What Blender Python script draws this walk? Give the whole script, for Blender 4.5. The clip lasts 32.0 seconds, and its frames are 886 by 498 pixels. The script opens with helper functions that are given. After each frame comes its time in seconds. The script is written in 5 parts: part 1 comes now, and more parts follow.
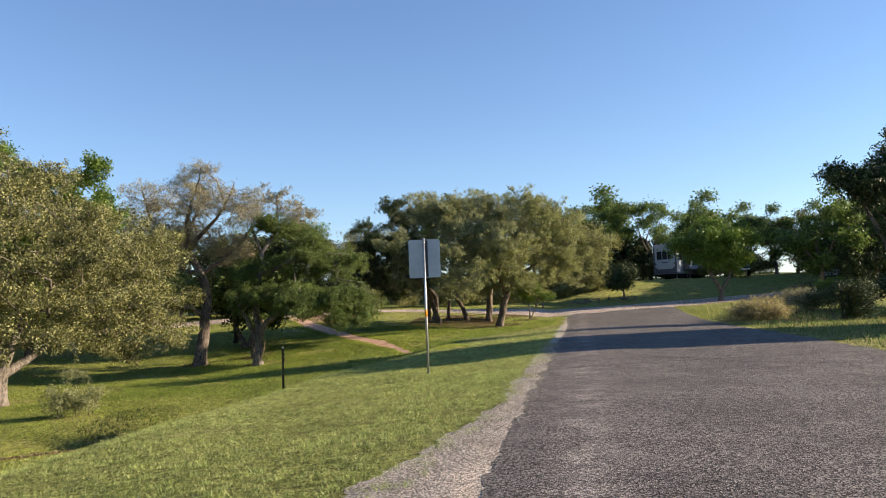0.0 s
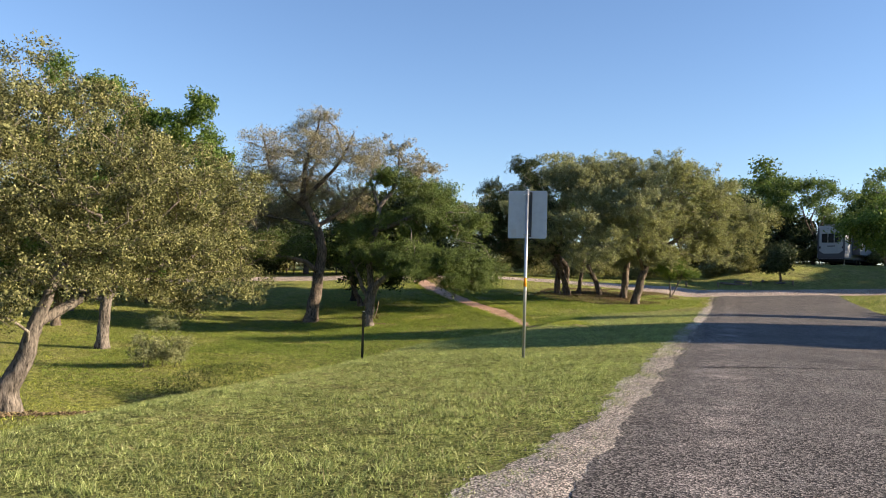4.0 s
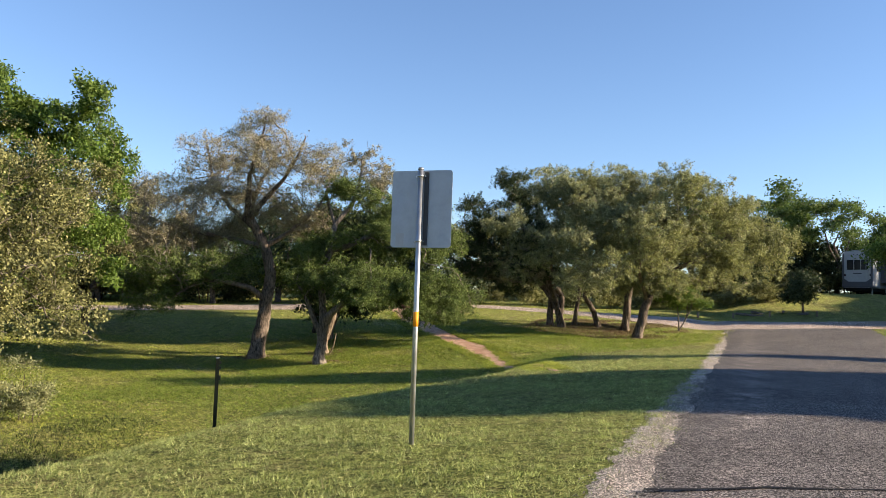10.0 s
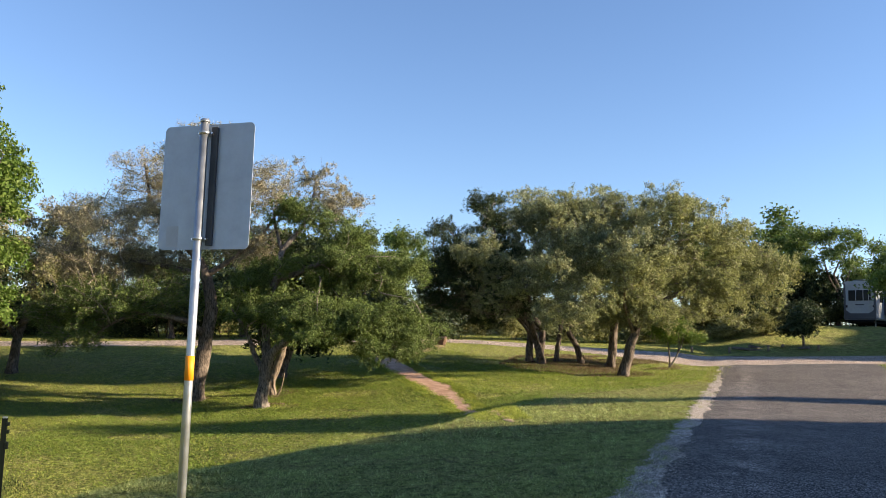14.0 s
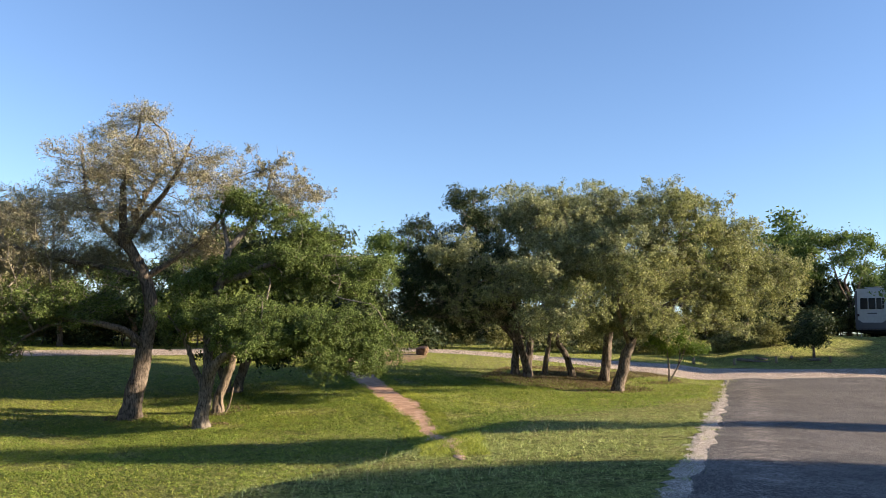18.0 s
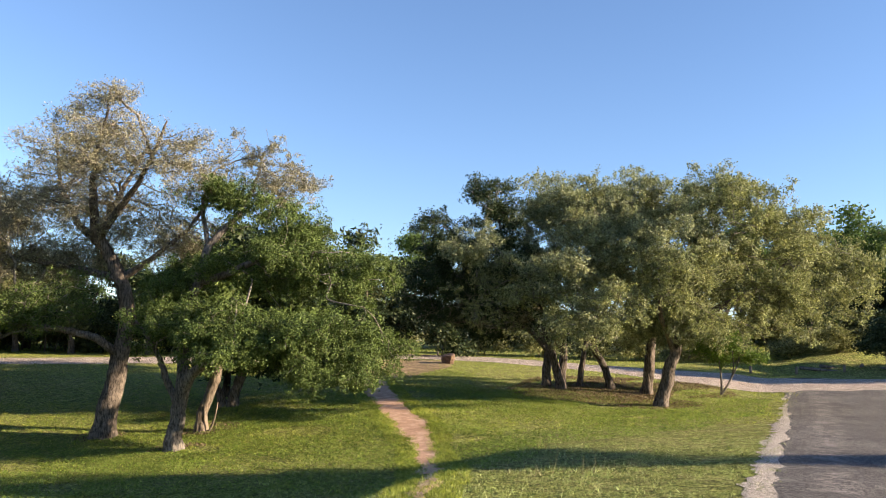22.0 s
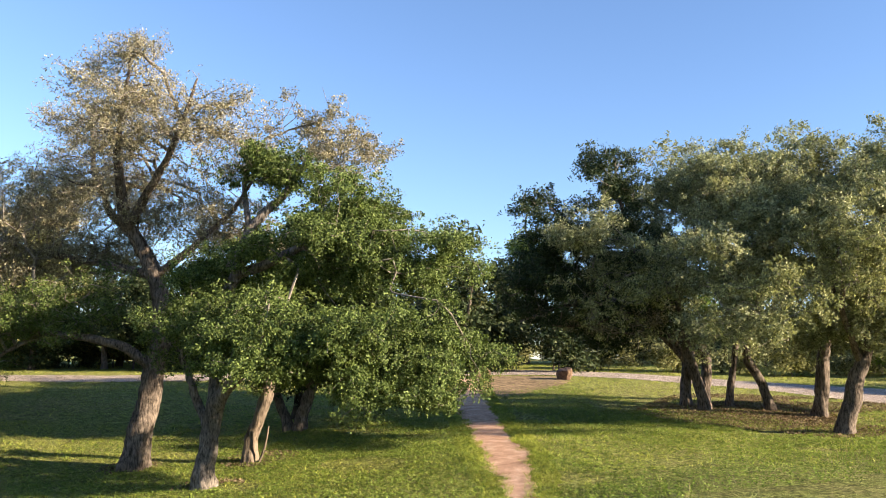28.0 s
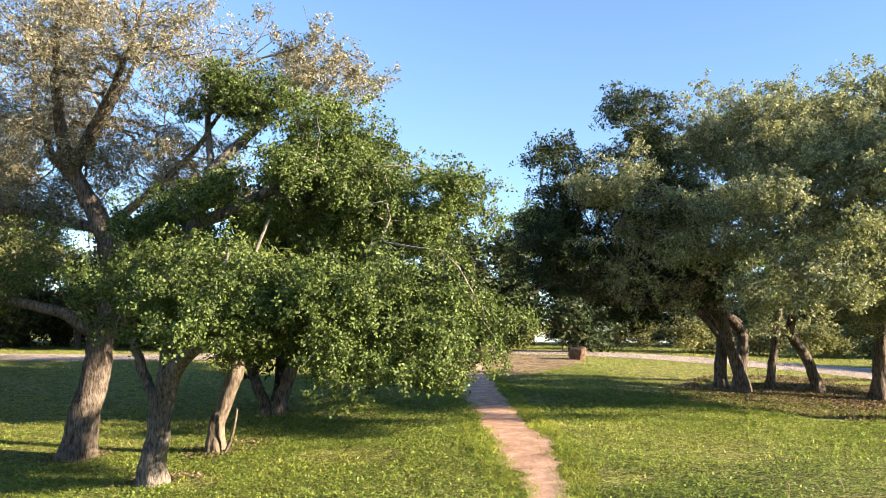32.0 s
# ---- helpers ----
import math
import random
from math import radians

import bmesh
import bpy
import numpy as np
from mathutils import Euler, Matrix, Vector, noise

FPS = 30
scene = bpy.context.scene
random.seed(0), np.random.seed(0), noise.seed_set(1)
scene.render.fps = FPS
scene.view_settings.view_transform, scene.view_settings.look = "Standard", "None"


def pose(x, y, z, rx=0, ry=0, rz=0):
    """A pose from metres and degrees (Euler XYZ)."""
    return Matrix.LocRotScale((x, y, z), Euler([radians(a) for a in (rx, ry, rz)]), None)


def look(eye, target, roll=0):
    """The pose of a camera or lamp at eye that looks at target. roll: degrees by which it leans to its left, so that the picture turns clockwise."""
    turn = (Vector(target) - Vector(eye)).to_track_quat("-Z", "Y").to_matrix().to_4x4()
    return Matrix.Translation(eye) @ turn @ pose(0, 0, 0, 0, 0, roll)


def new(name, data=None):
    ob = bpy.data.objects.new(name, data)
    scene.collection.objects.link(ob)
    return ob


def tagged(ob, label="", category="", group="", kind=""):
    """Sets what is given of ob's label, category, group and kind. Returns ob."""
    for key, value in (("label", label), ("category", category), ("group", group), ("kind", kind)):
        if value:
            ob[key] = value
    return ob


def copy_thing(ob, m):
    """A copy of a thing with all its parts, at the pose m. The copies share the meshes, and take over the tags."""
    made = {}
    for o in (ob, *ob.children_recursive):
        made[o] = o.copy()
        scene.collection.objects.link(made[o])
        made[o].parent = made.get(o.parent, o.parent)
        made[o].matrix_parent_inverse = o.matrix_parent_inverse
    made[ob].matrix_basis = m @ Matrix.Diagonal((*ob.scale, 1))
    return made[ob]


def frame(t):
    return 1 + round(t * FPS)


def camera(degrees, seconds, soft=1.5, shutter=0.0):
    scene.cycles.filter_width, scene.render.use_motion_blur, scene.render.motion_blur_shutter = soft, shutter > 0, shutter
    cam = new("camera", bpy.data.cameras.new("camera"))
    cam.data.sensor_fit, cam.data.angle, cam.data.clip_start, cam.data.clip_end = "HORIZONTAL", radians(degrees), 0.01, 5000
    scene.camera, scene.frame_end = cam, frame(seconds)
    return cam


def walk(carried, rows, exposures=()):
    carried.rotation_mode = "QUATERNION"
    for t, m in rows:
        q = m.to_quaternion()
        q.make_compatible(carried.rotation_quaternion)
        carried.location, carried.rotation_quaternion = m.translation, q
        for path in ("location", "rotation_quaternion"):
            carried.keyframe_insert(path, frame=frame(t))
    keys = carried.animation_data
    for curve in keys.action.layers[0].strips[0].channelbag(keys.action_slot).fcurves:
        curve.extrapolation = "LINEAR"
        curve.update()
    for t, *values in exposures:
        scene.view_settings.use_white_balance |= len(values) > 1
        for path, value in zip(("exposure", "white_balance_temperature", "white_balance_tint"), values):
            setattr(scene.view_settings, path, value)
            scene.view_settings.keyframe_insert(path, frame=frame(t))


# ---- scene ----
cam = camera(56.4, 32.0, 0.5)
PATH = [
    (0, (-0.828, -2.615, 1.402), (-0.442, -0.659, 1.557), -2.3),
    (0.5, (-0.754, -2.257, 1.393), (-0.384, -0.297, 1.549), -1.9),
    (1, (-0.602, -1.786, 1.41), (-0.285, 0.181, 1.587), -0.6),
    (1.5, (-0.516, -1.301, 1.378), (-0.35, 0.686, 1.526), 0.2),
    (2, (-0.358, -0.85, 1.368), (-0.417, 1.145, 1.499), 0.2),
    (2.5, (-0.161, -0.424, 1.373), (-0.291, 1.568, 1.49), 0.8),
    (3, (0.073, 0.123, 1.373), (0.062, 2.121, 1.454), 1.3),
    (3.5, (0.351, 0.577, 1.372), (0.401, 2.575, 1.448), 1.6),
    (5.5, (1.19, 2.455, 1.478), (1.187, 4.451, 1.606), 1.9),
    (6, (1.374, 3.07, 1.476), (1.379, 5.065, 1.624), 1.7),
    (6.5, (1.526, 3.515, 1.496), (1.532, 5.51, 1.638), 1.8),
    (7, (1.672, 4.055, 1.503), (1.672, 6.05, 1.645), 1.8),
    (7.5, (1.86, 4.543, 1.501), (1.869, 6.538, 1.642), 1.9),
    (8, (2.046, 5.005, 1.502), (2.051, 7.0, 1.644), 1.8),
    (8.5, (2.199, 5.598, 1.529), (2.197, 7.593, 1.668), 2.0),
    (9, (2.41, 6.105, 1.535), (2.409, 8.101, 1.672), 2.0),
    (9.5, (2.566, 6.609, 1.52), (2.566, 8.604, 1.659), 2.0),
    (10, (2.757, 7.067, 1.551), (2.765, 9.061, 1.696), 1.9),
    (10.5, (2.927, 7.56, 1.6), (2.932, 9.555, 1.751), 2.0),
    (11, (3.084, 8.013, 1.608), (3.082, 10.003, 1.807), 1.7),
    (11.5, (3.287, 8.456, 1.592), (3.301, 10.445, 1.796), 1.7),
    (12, (3.444, 8.898, 1.615), (3.456, 10.887, 1.822), 1.7),
    (12.5, (3.684, 9.4, 1.617), (3.689, 11.388, 1.832), 2.0),
    (13, (3.811, 9.865, 1.662), (3.823, 11.852, 1.885), 1.9),
    (13.5, (4.005, 10.313, 1.678), (4.019, 12.301, 1.899), 1.7),
    (14, (4.2, 10.843, 1.646), (4.214, 12.83, 1.873), 1.7),
    (14.5, (4.482, 11.25, 1.679), (4.495, 13.237, 1.903), 1.7),
    (16.5, (5.134, 13.148, 1.774), (5.139, 15.133, 2.016), 2.0),
    (17, (5.245, 13.588, 1.766), (5.259, 15.573, 2.008), 2.0),
    (17.5, (5.328, 14.079, 1.76), (5.344, 16.063, 2.011), 2.0),
    (18, (5.395, 14.615, 1.807), (5.403, 16.6, 2.053), 1.9),
    (18.5, (5.517, 15.075, 1.857), (5.422, 17.056, 2.115), 1.3),
    (19, (5.645, 15.604, 1.856), (5.483, 17.581, 2.11), 1.4),
    (19.5, (5.796, 16.136, 1.887), (5.634, 18.113, 2.142), 1.4),
    (20, (5.999, 16.642, 1.938), (5.835, 18.62, 2.186), 1.4),
    (20.5, (6.246, 17.129, 1.998), (6.082, 19.107, 2.243), 1.5),
    (21, (6.524, 17.608, 2.027), (6.405, 19.588, 2.279), 2.0),
    (21.5, (6.648, 18.033, 2.018), (6.53, 20.014, 2.272), 2.0),
    (22, (6.712, 18.465, 2.037), (6.594, 20.445, 2.289), 1.9),
    (22.5, (6.8, 18.951, 2.009), (6.667, 20.931, 2.262), 1.8),
    (23, (6.914, 19.489, 1.983), (6.771, 21.468, 2.232), 1.7),
    (23.5, (7.001, 20.045, 1.985), (6.847, 22.024, 2.229), 1.8),
    (24, (7.101, 20.567, 2.003), (6.932, 22.546, 2.235), 1.7),
    (24.5, (7.138, 21.089, 2.008), (6.964, 23.069, 2.234), 1.7),
    (25, (7.168, 21.566, 2.039), (6.942, 23.538, 2.284), 1.8),
    (25.5, (7.167, 22.068, 2.076), (6.846, 24.024, 2.346), 2.2),
    (27.5, (6.875, 23.99, 1.855), (6.518, 25.938, 2.133), 2.0),
    (28, (6.857, 24.444, 1.823), (6.446, 26.38, 2.113), 1.6),
    (28.5, (6.748, 24.929, 1.76), (6.319, 26.86, 2.053), 1.6),
    (29, (6.668, 25.432, 1.741), (6.245, 27.365, 2.035), 1.6),
    (29.5, (6.621, 25.851, 1.714), (6.197, 27.784, 2.007), 1.7),
    (30, (6.442, 26.31, 1.663), (6.008, 28.239, 1.961), 1.7),
    (30.5, (6.292, 26.732, 1.622), (5.813, 28.656, 1.885), 1.5),
    (31, (6.154, 27.112, 1.618), (5.628, 29.029, 1.836), 1.4),
    (31.5, (5.983, 27.531, 1.6), (5.533, 29.466, 1.829), 1.4),
    (32, (6.0, 27.933, 1.546), (5.595, 29.875, 1.802), 1.8),
]
walk(cam, [(t, look(eye, target, roll)) for t, eye, target, roll in PATH],
     exposures=[(0, 1.35), (9, 1.45), (18, 1.56), (24, 1.73), (25.5, 1.82), (29, 1.86), (32, 2.16)])

# ---- daylight: low morning sun from the road's far side ----
SUN_AZ, SUN_EL = radians(98), radians(17)          # clockwise from +y
SUN_DIR = Vector((math.sin(SUN_AZ) * math.cos(SUN_EL), math.cos(SUN_AZ) * math.cos(SUN_EL), math.sin(SUN_EL)))
world = bpy.data.worlds.new("sky")
scene.world = world
world.use_nodes = True
wn = world.node_tree.nodes
sky = wn.new("ShaderNodeTexSky")
sky.sky_type, sky.sun_disc, sky.sun_elevation, sky.sun_rotation = "NISHITA", False, SUN_EL, SUN_AZ
sky.air_density, sky.dust_density, sky.ozone_density = 1.0, 0.0, 3.7
wn["Background"].inputs[1].default_value = 0.082
haze = wn.new("ShaderNodeMix")
haze.data_type, haze.blend_type = "RGBA", "MULTIPLY"
haze.inputs[0].default_value, haze.inputs[7].default_value = 1.0, (1.045, 0.975, 1.02, 1)
world.node_tree.links.new(sky.outputs[0], haze.inputs[6])
world.node_tree.links.new(haze.outputs[2], wn["Background"].inputs[0])
sun = new("sun", bpy.data.lights.new("sun", "SUN"))
sun.data.energy, sun.data.angle, sun.data.color = 5.0, radians(0.6), (1.0, 0.84, 0.62)
sun.matrix_world = look(SUN_DIR * 200, (0, 0, 0))


EDGE = Vector((0.3, 3.7))                 # a point on the asphalt's near edge
ALONG = Vector((0.352, 0.936))            # the road's run


# ---- materials ----
class Mat:
    """A node material in the making."""

    def __init__(self, name, rough=0.9, metal=0.0, spec=0.3):
        self.m = bpy.data.materials.new(name)
        self.m.use_nodes = True
        self.t = self.m.node_tree
        self.b = self.t.nodes["Principled BSDF"]
        self.b.inputs["Roughness"].default_value = rough
        self.b.inputs["Metallic"].default_value = metal
        self.b.inputs["Specular IOR Level"].default_value = spec

    def n(self, kind, **sets):
        node = self.t.nodes.new("ShaderNode" + kind)
        for key, value in sets.items():
            node.inputs[key.replace("_", " ")].default_value = value
        return node

    def l(self, a, b):
        self.t.links.new(a, b)

    def where(self):
        if "where" not in self.t.nodes:
            g = self.t.nodes.new("ShaderNodeNewGeometry")
            g.name = "where"
        return self.t.nodes["where"].outputs["Position"]

    def own(self):
        return self.n("TexCoord").outputs["Object"]

    def noise(self, scale, detail=4.0, rough=0.6, own=False, stretch=None):
        node = self.n("TexNoise", Scale=scale, Detail=detail, Roughness=rough)
        src = self.own() if own else self.where()
        if stretch:
            mp = self.n("Mapping", Scale=stretch)
            self.l(src, mp.inputs["Vector"])
            src = mp.outputs[0]
        self.l(src, node.inputs["Vector"])
        return node.outputs["Fac"]

    def ramp(self, fac, *stops):
        node = self.t.nodes.new("ShaderNodeValToRGB")
        e = node.color_ramp.elements
        while len(e) < len(stops):
            e.new(0.5)
        for el, (p, c) in zip(e, stops):
            el.position, el.color = p, (*c, 1) if len(c) == 3 else c
        self.l(fac, node.inputs["Fac"])
        return node.outputs["Color"]

    def mix(self, fac, a, b, mode="MIX"):
        node = self.t.nodes.new("ShaderNodeMix")
        node.data_type, node.blend_type = "RGBA", mode
        for sock, v in ((node.inputs[0], fac), (node.inputs[6], a), (node.inputs[7], b)):
            if isinstance(v, bpy.types.NodeSocket):
                self.l(v, sock)
            else:
                sock.default_value = v if not isinstance(v, tuple) else (*v, 1)
        return node.outputs[2]

    def bump(self, height, strength=0.5, distance=0.02):
        node = self.n("Bump", Strength=strength, Distance=distance)
        self.l(height, node.inputs["Height"])
        self.l(node.outputs[0], self.b.inputs["Normal"])
        return self

    def color(self, c):
        if isinstance(c, tuple):
            self.b.inputs["Base Color"].default_value = (*c, 1)
        else:
            self.l(c, self.b.inputs["Base Color"])
        return self


def grey(v):
    return (v, v, v)


def make_grass():
    a = Mat("grass_turf", 0.95, spec=0.1)
    big, mid, fine = a.noise(0.25, 3), a.noise(1.7, 5), a.noise(34, 8, 0.8)
    tuft = a.ramp(a.noise(9, 4, 0.7), (0.4, grey(0.5)), (0.6, grey(1.35)))
    c1 = a.ramp(fine, (0.41, (0.045, 0.058, 0.014)), (0.5, (0.17, 0.20, 0.04)), (0.57, (0.44, 0.44, 0.14)))
    c2 = a.ramp(fine, (0.41, (0.07, 0.063, 0.022)), (0.5, (0.25, 0.225, 0.08)), (0.58, (0.55, 0.47, 0.22)))
    f = a.ramp(a.mix(0.55, big, mid), (0.44, grey(0.0)), (0.62, grey(0.75)))
    spot = a.ramp(a.noise(2.6, 5, 0.7), (0.32, grey(0.62)), (0.66, grey(1.25)))
    a.color(a.mix(1.0, a.mix(1.0, a.mix(f, c1, c2), tuft, "MULTIPLY"), spot, "MULTIPLY"))
    a.bump(fine, 1.0, 0.09)
    return a.m


def make_dirt():
    a = Mat("red_dirt", 0.95, spec=0.1)
    c = a.ramp(a.noise(3.0, 6, 0.7), (0.3, (0.42, 0.235, 0.145)), (0.52, (0.66, 0.405, 0.275)), (0.7, (0.82, 0.585, 0.43)))
    peb = a.ramp(a.noise(45, 3, 0.7), (0.4, grey(0.6)), (0.62, grey(1.15)))
    a.color(a.mix(1.0, c, peb, "MULTIPLY"))
    return a.bump(a.noise(30, 4, 0.7), 0.7, 0.02).m


def make_asphalt():
    a = Mat("chip_seal_asphalt", 0.9, spec=0.2)
    v = a.n("TexVoronoi", Scale=70.0)
    a.l(a.where(), v.inputs["Vector"])
    chip = a.ramp(v.outputs["Color"], (0.2, (0.014, 0.012, 0.012)), (0.5, (0.062, 0.053, 0.049)), (0.8, (0.29, 0.254, 0.23)))
    fine = a.ramp(a.noise(120, 4, 0.7), (0.35, grey(0.65)), (0.65, grey(1.3)))
    worn = a.ramp(a.noise(0.55, 7, 0.7), (0.35, grey(0.8)), (0.68, grey(1.35)))
    pale = a.ramp(a.noise(2.4, 6, 0.75, stretch=(1, 0.5, 1)), (0.56, grey(0)), (0.7, grey(0.55)))
    off = a.n("VectorMath")
    off.operation = "DOT_PRODUCT"
    off.inputs[1].default_value = (-ALONG[1], ALONG[0], 0)
    a.l(a.where(), off.inputs[0])
    lane = a.n("MapRange", From_Min=-ALONG[1] * EDGE[0] + ALONG[0] * EDGE[1] - 1.7, From_Max=-ALONG[1] * EDGE[0] + ALONG[0] * EDGE[1] - 0.5)
    a.l(off.outputs["Value"], lane.inputs["Value"])
    rub = a.ramp(lane.outputs[0], (0.1, grey(0)), (0.5, grey(1)), (0.9, grey(0)))          # the worn streak along the edge
    rub = a.mix(1.0, rub, a.ramp(a.noise(1.6, 6, 0.75), (0.46, grey(0)), (0.6, grey(0.75))), "MULTIPLY")
    c = a.mix(1.0, a.mix(1.0, chip, fine, "MULTIPLY"), worn, "MULTIPLY")
    c = a.mix(pale, c, (0.22, 0.20, 0.185))
    a.color(a.mix(rub, c, a.mix(1.0, a.mix(1.0, chip, (2.0, 1.9, 1.85), "MULTIPLY"), (0.06, 0.055, 0.05), "ADD")))
    return a.bump(v.outputs["Distance"], 0.8, 0.012).m


def make_gravel(name="road_gravel", tint=(1, 1, 1), cell=88.0):
    a = Mat(name, 0.95, spec=0.2)
    v = a.n("TexVoronoi", Scale=cell)
    a.l(a.where(), v.inputs["Vector"])
    r, g, b = tint
    chip = a.ramp(v.outputs["Color"], (0.25, (0.05 * r, 0.043 * g, 0.038 * b)), (0.5, (0.24 * r, 0.212 * g, 0.19 * b)), (0.75, (0.62 * r, 0.56 * g, 0.51 * b)))
    fine = a.ramp(a.noise(110, 4, 0.7), (0.35, grey(0.7)), (0.65, grey(1.2)))
    blot = a.ramp(a.noise(1.3, 6, 0.7), (0.3, grey(0.7)), (0.7, grey(1.15)))
    a.color(a.mix(1.0, a.mix(1.0, chip, fine, "MULTIPLY"), blot, "MULTIPLY"))
    return a.bump(v.outputs["Distance"], 0.9, 0.02).m


def make_bark(name, dark, light, scale=9.0):
    a = Mat(name, 0.95, spec=0.1)
    ridge = a.noise(scale, 6, 0.7, stretch=(1, 1, 0.28))
    c = a.ramp(ridge, (0.35, dark), (0.62, light))
    blot = a.ramp(a.noise(2.2, 4), (0.35, grey(0.7)), (0.7, grey(1.25)))
    a.color(a.mix(1.0, c, blot, "MULTIPLY"))
    return a.bump(ridge, 1.0, 0.04).m


def make_leaf(name, dark, mid, light, trans=0.35, rough=0.5, mottle=0.0, spec=0.14):
    a = Mat(name, rough, spec=spec)
    g = a.t.nodes.new("ShaderNodeNewGeometry")
    c = a.ramp(g.outputs["Random Per Island"], (0.0, dark), (0.55, mid), (1.0, light))
    c = a.mix(1.0, c, a.ramp(a.noise(0.9, 3), (0.3, grey(0.75)), (0.7, grey(1.2))), "MULTIPLY")
    if mottle:
        c = a.mix(1.0, c, a.ramp(a.noise(7.0, 4, 0.7), (0.38, grey(1 - mottle)), (0.62, grey(1 + mottle))), "MULTIPLY")
    a.color(c)
    tr = a.n("BsdfTranslucent")
    a.l(a.mix(0.5, c, (0.9, 1.0, 0.45), "MULTIPLY"), tr.inputs["Color"])
    mx = a.n("MixShader", Fac=trans)
    a.l(a.b.outputs[0], mx.inputs[1])
    a.l(tr.outputs[0], mx.inputs[2])
    a.l(mx.outputs[0], a.t.nodes["Material Output"].inputs["Surface"])
    return a.m


def make_paint(name, colour, rough=0.4, metal=0.0, dirt=0.15, own=True):
    a = Mat(name, rough, metal, 0.4)
    d = tuple(c * (1 - dirt) for c in colour)
    a.color(a.mix(a.ramp(a.noise(6, 6, 0.7, own), (0.4, grey(0)), (0.7, grey(1))), colour, d))
    a.l(a.ramp(a.noise(14, 4, 0.6, own), (0.3, grey(rough * 0.8)), (0.7, grey(min(1, rough * 1.3)))), a.b.inputs["Roughness"])
    a.b.inputs["Specular IOR Level"].default_value = 0.4 if max(colour) > 0.05 else 0.08
    return a.bump(a.noise(70, 3, 0.6, own), 0.08, 0.004).m


GRASS, DIRT, ASPHALT = make_grass(), make_dirt(), make_asphalt()
DARK_DIRT = make_bark("bare_red_earth", (0.11, 0.075, 0.04), (0.42, 0.29, 0.17), 7.0)
GRAVEL = make_gravel("road_gravel", (1.55, 1.46, 1.38))
PALE_ROAD = make_gravel("worn_pale_road", (1.4, 1.24, 1.14), 60.0)
BARK = make_bark("oak_bark", (0.032, 0.025, 0.02), (0.23, 0.18, 0.145), 20.0)
BARK_TWIG = make_bark("pale_twig_bark", (0.09, 0.075, 0.06), (0.32, 0.275, 0.225), 14.0)
# near-black bark that lets the added oak's trunk merge into the shade
BARK_DARK = make_bark("shade_dark_bark", (0.02, 0.016, 0.013), (0.09, 0.07, 0.055))
BARK_PALE = make_bark("pale_oak_bark", (0.042, 0.035, 0.03), (0.25, 0.21, 0.178), 20.0)
LEAF_OLIVE = make_leaf("olive_oak_leaves", (0.055, 0.057, 0.022), (0.20, 0.198, 0.08), (0.36, 0.342, 0.155), 0.34, mottle=0.3)
LEAF_GREEN = make_leaf("green_oak_leaves", (0.04, 0.06, 0.015), (0.115, 0.155, 0.04), (0.205, 0.25, 0.08), 0.26, mottle=0.3)
LEAF_BRIGHT = make_leaf("bright_elm_leaves", (0.05, 0.09, 0.015), (0.115, 0.175, 0.032), (0.21, 0.27, 0.07), 0.4)
LEAF_GREY = make_leaf("grey_green_oak_leaves", (0.11, 0.117, 0.056), (0.262, 0.268, 0.132), (0.44, 0.43, 0.23), 0.36, 0.5, mottle=0.3, spec=0.22)
LEAF_PALE = make_leaf("pale_olive_oak_leaves", (0.10, 0.108, 0.044), (0.25, 0.255, 0.11), (0.45, 0.44, 0.205), 0.38, 0.5, mottle=0.3, spec=0.22)
LEAF_BROWN = make_leaf("dry_budding_leaves", (0.14, 0.118, 0.07), (0.285, 0.248, 0.155), (0.45, 0.40, 0.26), 0.34, mottle=0.25)
# junipers' own dark green, and painted shade on the thickets and hidden oak
LEAF_DARK = make_leaf("juniper_and_shade_leaves", (0.018, 0.028, 0.011), (0.044, 0.063, 0.025), (0.10, 0.115, 0.05), 0.18)
LEAF_FAR = make_leaf("mesquite_leaves", (0.05, 0.08, 0.02), (0.12, 0.168, 0.045), (0.21, 0.26, 0.085), 0.4)
DRY = make_leaf("dry_grass_blades", (0.208, 0.169, 0.078), (0.351, 0.286, 0.143), (0.494, 0.416, 0.247), 0.3)
BLADE = make_leaf("grass_blades", (0.10, 0.135, 0.04), (0.33, 0.375, 0.12), (0.58, 0.59, 0.27), 0.4, mottle=0.4)
LITTER = make_leaf("fallen_leaves", (0.10, 0.066, 0.038), (0.22, 0.155, 0.09), (0.34, 0.26, 0.165), 0.15, 0.8)
# reed green taken down to near black, as painted shade
SHADE_REED = make_leaf("shade_dark_reeds", (0.012, 0.02, 0.008), (0.03, 0.046, 0.015), (0.075, 0.095, 0.03), 0.2)
GROUND_LEAF = make_leaf("ground_cover_leaves", (0.12, 0.175, 0.03), (0.21, 0.275, 0.05), (0.32, 0.37, 0.09), 0.42, mottle=0.3)
FIELD_BLADE = make_leaf("field_blades", (0.11, 0.145, 0.022), (0.30, 0.335, 0.052), (0.54, 0.525, 0.13), 0.42, mottle=0.4)


